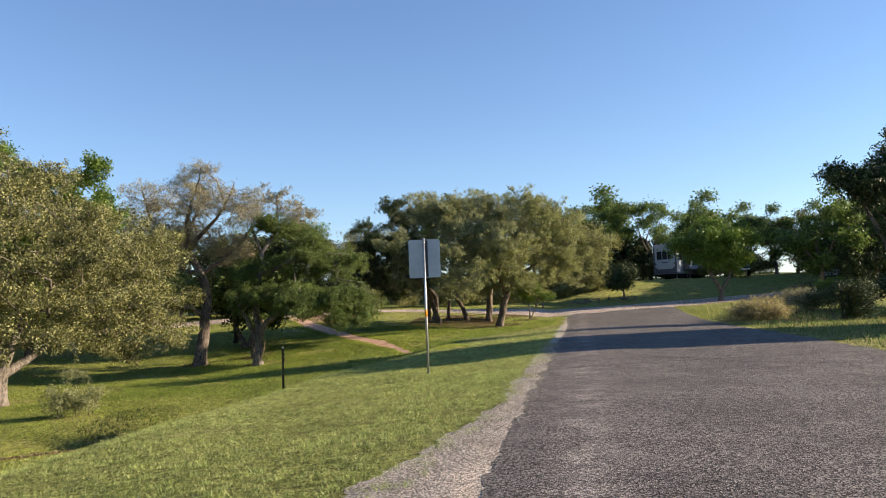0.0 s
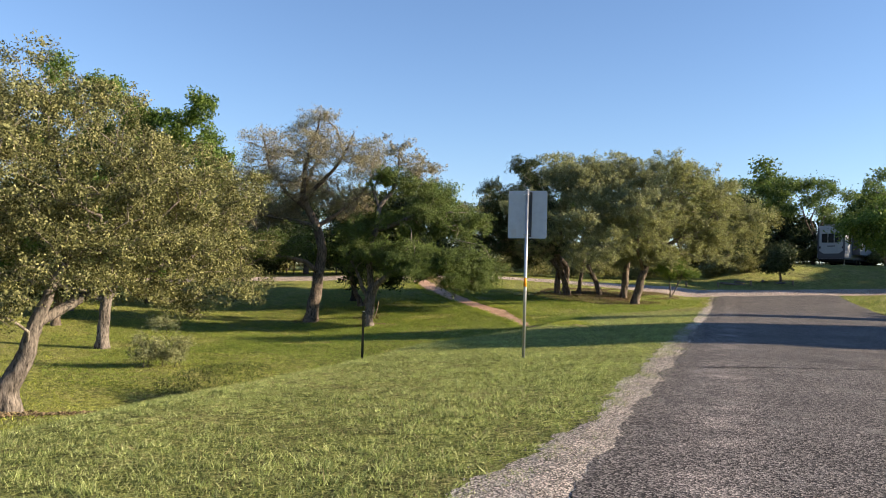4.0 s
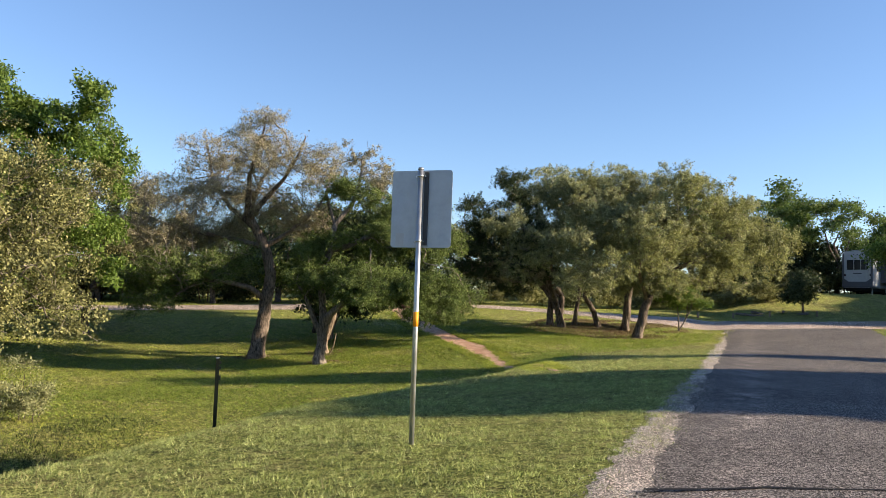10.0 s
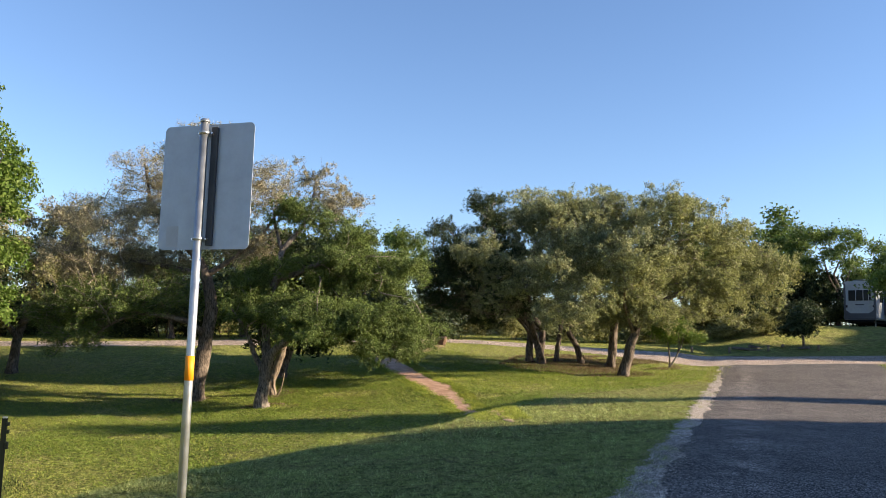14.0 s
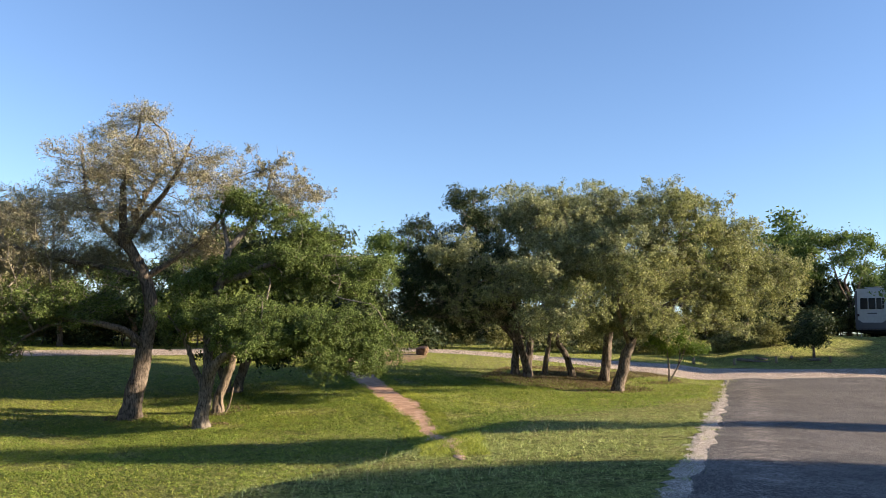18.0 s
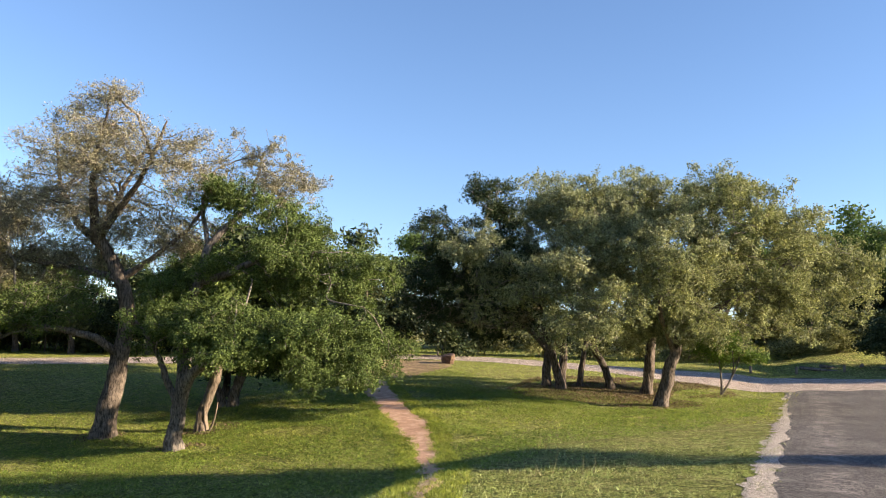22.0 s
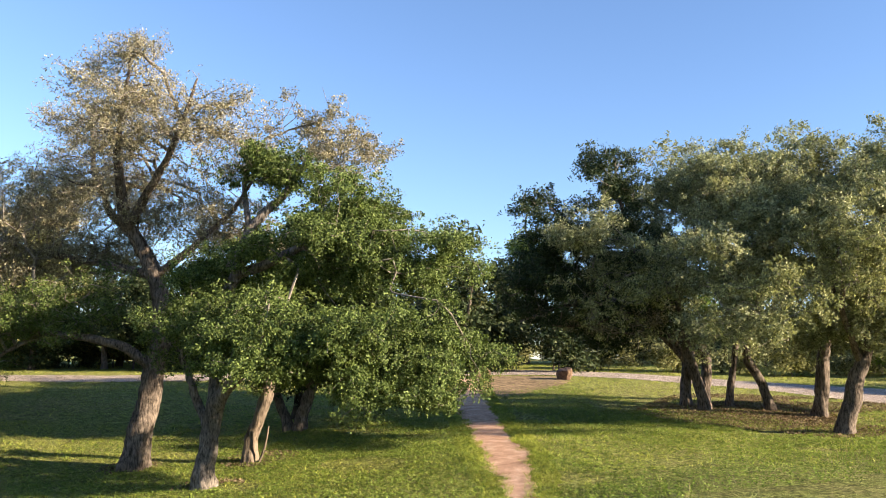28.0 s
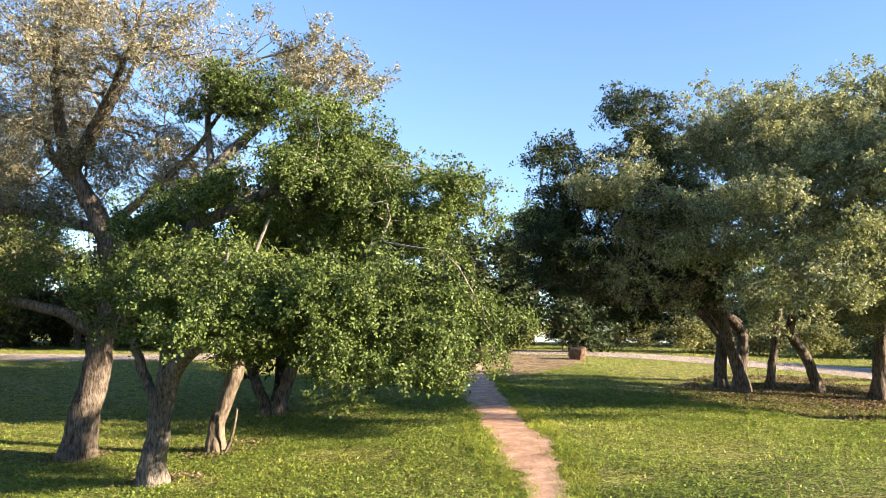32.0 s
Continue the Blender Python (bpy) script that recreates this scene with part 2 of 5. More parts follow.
# ---- the lie of the land ----
FIELD = np.array([
    (-7.5, 17.7, -1.25), (-6.8, 22.7, -1.85), (-5.5, 27, -1.6), (-12.2, 34.3, -1.65), (-2.1, 42, -0.9), (-5.4, 44.3, -0.88),
    (0, 36, -0.95), (5.1, 39.7, -0.42), (3.8, 44.2, -0.08), (9.6, 52.3, 0.62), (13, 49.6, 0.42), (4.7, 61.6, 1.55),
    (-19, 60, 0.8), (-22, 45, -0.8), (-25, 28, -1.5), (-22, 12, -1.3), (-9, 3, -1.4), (-10, -12, -1.4), (-50, 60, 0.6),
    (-50, 20, -1.2), (12.7, 57, 1.1), (20, 62, 1.3), (-15, 85, 2.2), (15, 85, 2.8), (-55, 95, 2.0), (50, 95, 3.6), (38, 68, 2.75)])


def tps_solve(pts, smooth=0.6):
    d = np.linalg.norm(pts[:, None, :2] - pts[None, :, :2], axis=2)
    k = np.where(d > 0, d * d * np.log(d + 1e-9), 0) + smooth * np.eye(len(pts))
    p = np.c_[np.ones(len(pts)), pts[:, :2]]
    a = np.block([[k, p], [p.T, np.zeros((3, 3))]])
    return np.linalg.solve(a, np.r_[pts[:, 2], 0, 0, 0])


FIELD_W = tps_solve(FIELD)


def field_z(x, y):
    x, y = np.clip(x, -60, 60), np.clip(y, -15, 100)
    out = FIELD_W[-3] + FIELD_W[-2] * x + FIELD_W[-1] * y
    for (px, py, _), w in zip(FIELD, FIELD_W):
        d2 = (x - px) ** 2 + (y - py) ** 2
        out = out + w * 0.5 * d2 * np.log(d2 + 1e-9)
    return out


def smooth01(v):
    v = np.clip(v, 0, 1)
    return v * v * (3 - 2 * v)


def hash_noise(x, y, scale, seed=0):
    """Cheap smooth noise in -1..1 from a few crossed waves."""
    r = np.random.RandomState(seed)
    out = 0
    for k in range(6):
        a, b, c = r.uniform(0, 6.28), scale * r.uniform(0.6, 1.9), r.uniform(0, 6.28)
        out = out + np.sin((x * math.cos(a) + y * math.sin(a)) * b + c)
    return out / 6


def off_road(x, y):
    """Metres from the asphalt's near edge, towards the ditch."""
    return -(x - EDGE.x) * ALONG.y + (y - EDGE.y) * ALONG.x


def road_run(x, y):
    return (x - EDGE.x) * ALONG.x + (y - EDGE.y) * ALONG.y


CROSS = [(-60, 58), (-35, 60), (-20, 61.2), (-8, 63.6), (1, 66.2), (6, 65.4), (10, 64.6), (14, 62.6), (19, 60.2), (27, 60.8), (42, 64.5), (75, 70)]
CROSS_HALF = [1.6, 1.6, 1.6, 2.0, 2.3, 2.0, 2.0, 2.6, 4.4, 3.2, 2.4, 2.4]


def ground_z(x, y):
    x, y = np.asarray(x, float), np.asarray(y, float)
    s = off_road(x, y)
    run = (x - EDGE.x) * ALONG.x + (y - EDGE.y) * ALONG.y
    road = np.interp(run, [-20, 0, 10, 20, 33, 45, 58, 66, 80, 110], [0, 0.02, 0.12, 0.26, 0.34, 0.52, 0.95, 1.45, 2.4, 3.4])
    top = road - 0.07 * np.clip(s, 0, 6)
    w = smooth01((s - np.interp(run, [0, 12, 17, 25], [5.7, 5.75, 5.85, 4.7])) / 3.0)
    far = smooth01((run - 40) / 12)           # past the bank the two levels meet
    w = np.maximum(w, far * smooth01((s - 0.5) / 3.0))
    ditch = 0.75 * np.exp(-0.5 * ((s - 11.9) / 1.5) ** 2 - 0.5 * ((run - 17.0) / 4.5) ** 2)
    rough = 0.03 * hash_noise(x, y, 1.1, 3) * smooth01((s - 1.0) / 0.8) + 0.05 * hash_noise(x, y, 0.35, 4) * smooth01((s - 3.5) / 1.5)
    p = np.array(CROSS)
    back = np.interp(x, p[:, 0], p[:, 1] + np.array(CROSS_HALF)) + 0.6          # the campground lies higher, behind a grass bank
    return top * (1 - w) + (field_z(x, y) - ditch) * w + rough + 1.5 * smooth01((x - 20) / 11) * smooth01((y - back) / 9.5)


def gz(x, y):
    return float(ground_z(x, y))


def mesh_object(name, verts, faces, material, parent=None, smooth=False):
    me = bpy.data.meshes.new(name)
    verts, faces = np.asarray(verts, np.float32), np.asarray(faces, np.int32)
    k = faces.shape[1]
    me.vertices.add(len(verts))
    me.vertices.foreach_set("co", verts.ravel())
    me.loops.add(faces.size)
    me.loops.foreach_set("vertex_index", faces.ravel())
    me.polygons.add(len(faces))
    me.polygons.foreach_set("loop_start", np.arange(0, faces.size, k, dtype=np.int32))
    if smooth:
        me.polygons.foreach_set("use_smooth", np.ones(len(faces), bool))
    me.update(calc_edges=True)
    me.materials.append(material)
    ob = new(name, me)
    ob.parent = parent
    return ob


def part(name, bm, material, parent=None, label=""):
    me = bpy.data.meshes.new(name)
    bm.to_mesh(me)
    bm.free()
    me.materials.append(material)
    ob = new(name, me)
    ob.parent = parent
    return tagged(ob, label) if label else ob


def thing(name, m, label, category, group=""):
    ob = new(name)
    ob.empty_display_size = 0.2
    ob.matrix_basis = m
    return tagged(ob, label, category, group)


def grid_faces(nx, ny):
    i = np.arange(nx - 1)[None, :] + nx * np.arange(ny - 1)[:, None]
    i = i.ravel()
    return np.c_[i, i + 1, i + nx + 1, i + nx]


def spread(lo, hi, a, b, fine, n):
    """Grid lines that are fine between a and b and widen out to lo and hi."""
    mid = np.arange(a, b + 1e-6, fine)
    g = np.geomspace(1, 400, n) - 1
    g = g / g[-1]
    return np.r_[(a - g[1:] * (a - lo))[::-1], mid, b + g[1:] * (hi - b)]


def build_ground():
    xs, ys = spread(-2500, 2500, -26, 30, 0.35, 26), spread(-2500, 2500, -4, 70, 0.35, 26)
    gx, gy = np.meshgrid(xs, ys)
    z = ground_z(gx, gy)
    ob = mesh_object("ground", np.c_[gx.ravel(), gy.ravel(), z.ravel()], grid_faces(len(xs), len(ys)), GRASS, smooth=True)
    tagged(ob, "green mown grass with dry straw-coloured patches", "grass", kind="structure")


def strip(name, mid, half, lift, material, across=10, step=0.4, rag=0.1, seed=1):
    """A ribbon laid over the ground along a line of (x, y), with ragged edges."""
    pts = np.array(mid, float)
    seg = np.r_[0, np.cumsum(np.linalg.norm(np.diff(pts, axis=0), axis=1))]
    t = np.arange(0, seg[-1] - 1.0, step)
    fine = np.arange(0, seg[-1], 0.5)
    cx, cy = np.interp(fine, seg, pts[:, 0]), np.interp(fine, seg, pts[:, 1])
    ker = np.ones(7) / 7
    cx, cy = (np.convolve(np.pad(c, 3, mode="edge"), ker, "valid") for c in (cx, cy))
    x, y = np.interp(t, fine, cx), np.interp(t, fine, cy)
    dx, dy = np.gradient(x), np.gradient(y)
    n = np.hypot(dx, dy)
    nx, ny = -dy / n, dx / n
    h = np.interp(t, seg, half) if not np.isscalar(half) else np.full(len(t), half)
    u = np.linspace(-1, 1, across)
    left = h + rag * hash_noise(x, y, 2.2, seed) + rag * 0.6 * hash_noise(x, y, 7.0, seed + 1) + rag * 0.4 * hash_noise(x, y, 19.0, seed + 5)
    right = h + rag * hash_noise(x, y, 2.2, seed + 2) + rag * 0.6 * hash_noise(x, y, 7.0, seed + 3) + rag * 0.4 * hash_noise(x, y, 19.0, seed + 6)
    w = np.where(u[None, :] > 0, left[:, None], right[:, None]) * u[None, :]
    px, py = x[:, None] + nx[:, None] * w, y[:, None] + ny[:, None] * w
    pz = ground_z(px, py) + lift * (1 - 0.6 * np.abs(u)[None, :] ** 8)
    ob = mesh_object(name, np.c_[px.ravel(), py.ravel(), pz.ravel()], grid_faces(across, len(t)), material, smooth=True)
    return ob


def at_road(run, s):
    """A place by its metres along the road and off its near edge."""
    return (EDGE.x + ALONG.x * run - ALONG.y * s, EDGE.y + ALONG.y * run + ALONG.x * s)


TRAIL = [(6.0, 28.0), (5.76, 29.6), (5.78, 32.0), (5.6, 36), (5.25, 38.7), (5.12, 40.0), (4.95, 41.2), (4.45, 43.4), (3.9, 45.6), (2.7, 50.4), (1.6, 54.4), (0.7, 58.5), (0.3, 61.5), (0.2, 63.5)]
TRAIL_HALF = [0.04, 0.09, 0.2, 0.23, 0.23, 0.2, 0.38, 0.52, 0.52, 0.6, 0.6, 0.55, 0.5, 0.5]


def build_roads():
    tagged(strip("road", [at_road(-30, -4.0), at_road(0, -4.0), at_road(40, -4.0), at_road(66, -4.0)], [3.7, 3.7, 3.7, 4.5], 0.035, ASPHALT, 16, 0.1, 0.13, 5),
           "grey chip-seal asphalt road with worn patches", "road", kind="structure")
    tagged(strip("road_shoulder", [at_road(-30, 0.6), at_road(-3, 0.62), at_road(1.5, 0.12), at_road(5, -0.15), at_road(20, -0.18), at_road(60, -0.18)], [1.1, 1.1, 0.5, 0.32, 0.3, 0.3], 0.012, GRAVEL, 10, 0.08, 0.2, 9),
           "loose pale gravel shoulder along the asphalt", "gravel", kind="structure")
    tagged(strip("cross_road", CROSS, CROSS_HALF, 0.04, PALE_ROAD, 8, 0.5, 0.15, 13),
           "pale worn cross road behind the trees", "road", kind="structure")
    tagged(strip("footpath", TRAIL, TRAIL_HALF, 0.014, DIRT, 12, 0.05, 0.2, 17),
           "trodden reddish dirt footpath through the grass", "path", kind="structure")
    tagged(strip("trodden_dirt", [(1.6, 53.5), (1.5, 56.0), (2.0, 58.2), (2.4, 60.0), (2.6, 61.8), (2.6, 64.2)], [0.3, 1.1, 1.9, 2.3, 2.4, 2.4], 0.012, DARK_DIRT, 16, 0.1, 0.45, 23),
           "bare reddish earth between the boulders", "dirt", kind="structure")


build_ground()
build_roads()


# ---- trees ----
def tube(path, radii, sides, rng, rough=0.0):
    """Vertices and quads of a tapered tube along a path."""
    p, r = np.asarray(path, float), np.asarray(radii, float)
    d = np.gradient(p, axis=0)
    d /= np.linalg.norm(d, axis=1)[:, None] + 1e-9
    u = np.zeros_like(d)
    side = np.cross(d[0], (0.31, 0.95, 0.05) if abs(d[0, 2]) > 0.6 else (0.02, 0.05, 1.0))
    for k in range(len(d)):                   # carry the side along, so that the tube never twists
        side = side - d[k] * side.dot(d[k])
        side = side / (np.linalg.norm(side) + 1e-9)
        u[k] = side
    v = np.cross(d, u)
    a = np.linspace(0, 2 * math.pi, sides, endpoint=False)
    rr = r[:, None] * (1 + (rough * rng.standard_normal((len(p), sides)) if rough else 0))
    vs = p[:, None] + u[:, None] * (np.cos(a) * rr)[..., None] + v[:, None] * (np.sin(a) * rr)[..., None]
    i = np.arange(len(p) - 1)[:, None] * sides
    j = np.arange(sides)[None, :]
    k = (j + 1) % sides
    f = np.stack([i + j, i + k, i + sides + k, i + sides + j], -1).reshape(-1, 4)
    return vs.reshape(-1, 3), f


class Bundle:
    """Tubes gathered into one mesh."""

    def __init__(self):
        self.v, self.f, self.n = [], [], 0

    def add(self, v, f):
        self.v.append(v)
        self.f.append(f + self.n)
        self.n += len(v)

    def make(self, name, material, parent, smooth=True):
        if self.n:
            return mesh_object(name, np.concatenate(self.v), np.concatenate(self.f), material, parent, smooth)


def resample(pts, step):
    p = np.array(pts, float)
    seg = np.r_[0, np.cumsum(np.linalg.norm(np.diff(p[:, :3], axis=0), axis=1))]
    n = max(3, int(seg[-1] / step) + 1)
    t = np.linspace(0, seg[-1], n)
    q = np.stack([np.interp(t, seg, p[:, k]) for k in range(p.shape[1])], -1)
    for _ in range(2):
        q[1:-1] = (q[:-2] + 2 * q[1:-1] + q[2:]) / 4
    return q


def leaves(points, outward, count, spread_m, size, rng, sprigs=5, light=False):
    """Small folded leaf blades set in sprigs round points, turned towards the outside of their clump."""
    tips = np.repeat(points, sprigs, axis=0)
    tips = tips + rng.normal(0, spread_m, tips.shape) * np.array((1, 1, 0.7))
    pts = np.repeat(tips, count, axis=0)
    n = len(pts)
    c = pts + rng.normal(0, size * 0.8, (n, 3))
    face = np.repeat(np.repeat(outward, sprigs, axis=0), count, axis=0)
    face = face + rng.normal(0, 0.85, (n, 3))
    face /= np.linalg.norm(face, axis=1)[:, None] + 1e-9
    u = np.cross(face, rng.normal(0, 1, (n, 3)))
    u /= np.linalg.norm(u, axis=1)[:, None] + 1e-9
    w = np.cross(face, u)
    s = size * rng.uniform(0.6, 1.35, n)[:, None]
    if light:                                # far crowns: one triangle a leaf
        v = np.stack([c - u * s * 0.5 - w * s * 0.3, c - u * s * 0.5 + w * s * 0.3, c + u * s * 0.6], 1).reshape(-1, 3)
        return v, np.arange(n * 3).reshape(-1, 3)
    up = face * s * 0.16
    v = np.stack([c - u * s * 0.5, c + w * s * 0.3 + up, c + u * s * 0.5, c - w * s * 0.3 + up], 1).reshape(-1, 3)
    return v, np.arange(n * 4).reshape(-1, 4)


def grow_tree(name, label, category, base, stems, blobs, twigs=500, per=40, leaf=0.085, clump=0.28, mats=None, bark=None, seed=1, tip=0.006, wander=0.12, shell=0.45, group="", bare=0.0, limb_r=0.05, lump_r=0.36, lump_n=13, light=False, twig_bark=None):
    """A tree: given stems (x, y, z, radius from the base), then branches grown out to points spread through the crown's lobes.
    A lobe: x, y, z, rx, ry, rz and the number of its leaf material."""
    rng = np.random.default_rng(seed)
    bark = bark or BARK
    root = thing(name, Matrix.Translation((base[0], base[1], base[2])), label, category, group)
    pos, par, rad, plen = [], [], [], []
    stem_paths = []
    for st in stems:
        q = resample(st, 0.11 if st[0][3] > 0.1 else 0.22)
        q[1:, :2] += np.cumsum(rng.normal(0, 0.012, (len(q) - 1, 2)), 0)
        start = len(pos)
        if pos:                                       # a stem that springs from an older one
            near = int(np.argmin(np.linalg.norm(np.array(pos) - q[0, :3], axis=1)))
            link = near if np.linalg.norm(np.array(pos[near]) - q[0, :3]) < 0.4 else -1
        else:
            link = -1
        for k, row in enumerate(q):
            pos.append(row[:3])
            par.append(link if k == 0 else len(pos) - 2)
            rad.append(row[3])
            plen.append(0.0 if k == 0 else plen[-1] + 0.22)
        stem_paths.append((start, len(pos)))
    fixed = len(pos)
    lob = np.array([b[:6] for b in blobs], float)
    vol = (lob[:, 3] * lob[:, 4] * lob[:, 5]) ** 0.8
    lumps = max(4, twigs // lump_n)
    which_l = rng.choice(len(lob), lumps, p=vol / vol.sum())
    d = rng.normal(0, 1, (lumps, 3))
    d /= np.linalg.norm(d, axis=1)[:, None]
    rr = rng.uniform(0, 1, lumps) ** shell
    mid = lob[which_l, :3] + d * rr[:, None] * lob[which_l, 3:6] * 0.93
    k = rng.integers(0, lumps, twigs)
    which = which_l[k]
    way_out = rng.normal(0, 1, (twigs, 3))
    way_out /= np.linalg.norm(way_out, axis=1)[:, None]
    target = mid[k] + way_out * (rng.uniform(0, 1, twigs) ** 0.5)[:, None] * lump_r * 1.55 * np.array((1, 1, 0.6))
    crown_out = mid[k] - lob[which, :3]
    crown_out /= np.linalg.norm(crown_out, axis=1)[:, None] + 0.3
    way_out = way_out + 0.7 * crown_out + np.array((0, 0, 0.45))
    way_out /= np.linalg.norm(way_out, axis=1)[:, None]
    target[:, 2] = np.maximum(target[:, 2], 0.35)
    tops = np.array([pos[b - 1] for a, b in stem_paths])
    order = np.argsort(np.min(np.linalg.norm(target[:, None] - tops[None], axis=2), axis=1))
    cap = fixed + twigs * 12
    P = np.zeros((cap, 3))
    L = np.zeros(cap)
    P[:fixed], L[:fixed] = pos, plen
    n = fixed
    usable = np.ones(cap, bool)
    for a, b in stem_paths:
        usable[a:a + int((b - a) * 0.35)] = False
    ends, kind, faces_out = [], [], []
    for i in order:
        tg = target[i]
        dist = np.linalg.norm(P[:n] - tg, axis=1)
        cost = dist + 0.22 * L[:n] + 0.35 * np.maximum(0, P[:n, 2] - tg[2]) + np.where(usable[:n], 0, 50)
        j = int(np.argmin(cost))
        steps = int(min(11, max(1, round(dist[j] / 0.33))))
        way = (tg - P[j]) / steps
        bow = rng.normal(0, wander, 3) * dist[j]
        bow[2] += 0.08 * dist[j]
        last = j
        for k in range(1, steps + 1):
            f = k / steps
            P[n] = P[j] + way * k + bow * math.sin(math.pi * f) + (rng.normal(0, 0.035, 3) if k < steps else 0)
            L[n] = L[last] + np.linalg.norm(P[n] - P[last])
            par.append(last)
            rad.append(0.0)
            last = n
            n += 1
        ends.append(last)
        kind.append(blobs[which[i]][6])
        faces_out.append(way_out[i])
    # thickness from the tips down
    e = 2.35
    acc = np.zeros(n)
    kids = [[] for _ in range(n)]
    for k in range(n - 1, -1, -1):
        if k >= fixed:
            if acc[k] == 0:
                acc[k] = tip ** e
            if par[k] >= 0:
                acc[par[k]] += acc[k]
        if par[k] >= 0:
            kids[par[k]].append(k)
    R = acc ** (1 / e)
    R[:fixed] = rad[:fixed]
    for k in range(fixed, n):
        R[k] = min(R[k], 0.85 * R[par[k]]) if par[k] < fixed else min(R[k], R[par[k]])
    P = P[:n]
    for a, b in stem_paths:
        if bark is None:
            continue
        sides = (12 if name == "far_tree" else 30) if R[a] > 0.11 else 10
        v, f = tube(P[a:b], R[a:b], sides, rng, 0.022 if sides > 11 else 0.05)
        if R[a] > 0.1 and P[a, 2] < 0.3:
            ang = np.arctan2(v[:, 1] - P[a, 1], v[:, 0] - P[a, 0])
            low = np.clip(1 - (v[:, 2] - P[a, 2]) / 0.45, 0, 1) ** 2      # the root flare
            c = np.repeat(P[a:b], sides, 0)
            ridge = 0.045 * np.sin(ang * 9 + 2.5 * v[:, 2] + a) + 0.04 * np.sin(ang * 4 - 3.1 * v[:, 2]) + 0.018 * np.sin(7 * v[:, 2] + 2 * np.cos(ang * 2)) + 0.03 * np.sin(ang * 3 + 1.7 * v[:, 2] + 2 * a)
            v = c + (v - c) * (1 + ridge + 0.27 * low * (1 + 0.45 * np.sin(ang * 5 + a)))[:, None]
            v[:sides, 2] -= 0.25
        ob = Bundle()
        ob.add(v, f)
        ob.make("trunk" if R[a] > 0.1 else "stem", bark, root)
    small, big = Bundle(), 0
    for k in range(fixed, n):
        q = par[k]
        main = max((c for c in kids[q] if c >= fixed), key=lambda c: acc[c])
        if q >= fixed and main == k:
            continue
        chain = [q, k]
        while kids[chain[-1]]:
            chain.append(max(kids[chain[-1]], key=lambda c: acc[c]))
        rs = R[chain].copy()
        rs[0] = rs[1]
        sides = 9 if rs[0] > 0.06 else 6 if rs[0] > 0.025 else 4 if rs[0] > 0.011 else 3
        v, f = tube(P[chain], rs, sides, rng, 0.05 if rs[0] > 0.03 else 0)
        if rs[0] > limb_r and big < 14:
            one = Bundle()
            one.add(v, f)
            one.make("limb", bark, root)
            big += 1
        else:
            small.add(v, f)
    twig_ob = small.make("twig_work", twig_bark or bark, root)
    if twig_ob:
        tagged(twig_ob, kind="stuff")
    ends, kind, faces_out = np.array(ends), np.array(kind), np.array(faces_out)
    for m_no in sorted(set(kind.tolist())):
        tips = ends[kind == m_no]
        back = np.array([par[t] for t in tips])
        pts = np.concatenate([P[tips], (P[back] + P[tips]) / 2])
        out = np.concatenate([faces_out[kind == m_no]] * 2)
        share = bare[m_no] if isinstance(bare, tuple) else bare
        if share:
            leafy = rng.uniform(0, 1, len(pts)) > share
            pts, out = pts[leafy], out[leafy]
        v, f = leaves(pts, out, max(1, per // 10), clump, leaf, rng, light=light)
        mesh_object("crown" if m_no == kind[0] else "foliage", v, f, mats[m_no], root)
    return root


def place(x, y, sink=0.0):
    return (x, y, gz(x, y) - sink)



grow_tree("oak_tree", "spreading olive-green oak with several leaning grey stems", "tree", place(-7.5, 17.5),
          [[(0.0, 0, 0, 0.24), (-0.1, 0, 0.45, 0.21), (0.25, 0.1, 1.2, 0.17), (0.45, 0.2, 2.0, 0.12), (0.9, 0.3, 3.2, 0.07)],
           [(0.4, 0.2, 1.8, 0.11), (1.2, 1.6, 2.6, 0.09), (2.2, 3.6, 3.2, 0.06), (2.8, 4.8, 3.6, 0.03)],
           [(-0.1, 0, 0.4, 0.17), (-0.8, 0.1, 1.0, 0.14), (-1.1, 0.3, 2.0, 0.12), (-1.2, 0.4, 3.4, 0.07)],
           [(-0.75, 0.1, 1.0, 0.13), (-1.7, -0.2, 1.35, 0.11), (-2.6, -0.3, 1.9, 0.09), (-3.6, -0.4, 2.9, 0.05)],
           [(-1.1, 0.5, -0.1, 0.17), (-1.9, 0.4, 0.7, 0.15), (-2.8, 0.2, 1.5, 0.12), (-4.4, 0, 2.3, 0.09), (-5.2, 0, 3.2, 0.05)]],
          [(-0.5, 0.9, 4.5, 4.6, 4.6, 2.4, 0), (2.3, 1.8, 3.7, 2.4, 3.0, 1.6, 0), (-4, 0, 4.0, 2.6, 2.5, 2.0, 0), (-1.0, 0.9, 6.3, 3.4, 3.2, 1.4, 0), (3.0, 4.6, 3.0, 1.5, 1.7, 1.2, 0), (2.8, 5.0, 4.4, 1.6, 1.7, 1.4, 0), (1.4, 4.6, 5.4, 2.2, 2.2, 1.4, 0), (2.2, -0.4, 3.0, 1.7, 1.2, 0.7, 0), (0.6, -1.2, 2.5, 1.9, 1.2, 0.6, 0), (2.8, 1.8, 2.6, 1.5, 1.6, 0.6, 0), (-2.0, -1.3, 2.6, 1.7, 1.2, 0.6, 0)],
          twigs=3200, per=90, leaf=0.058, clump=0.1, twig_bark=BARK_TWIG, mats=[LEAF_OLIVE], bark=BARK_PALE, seed=11, shell=0.5, bare=0.15, lump_n=6)

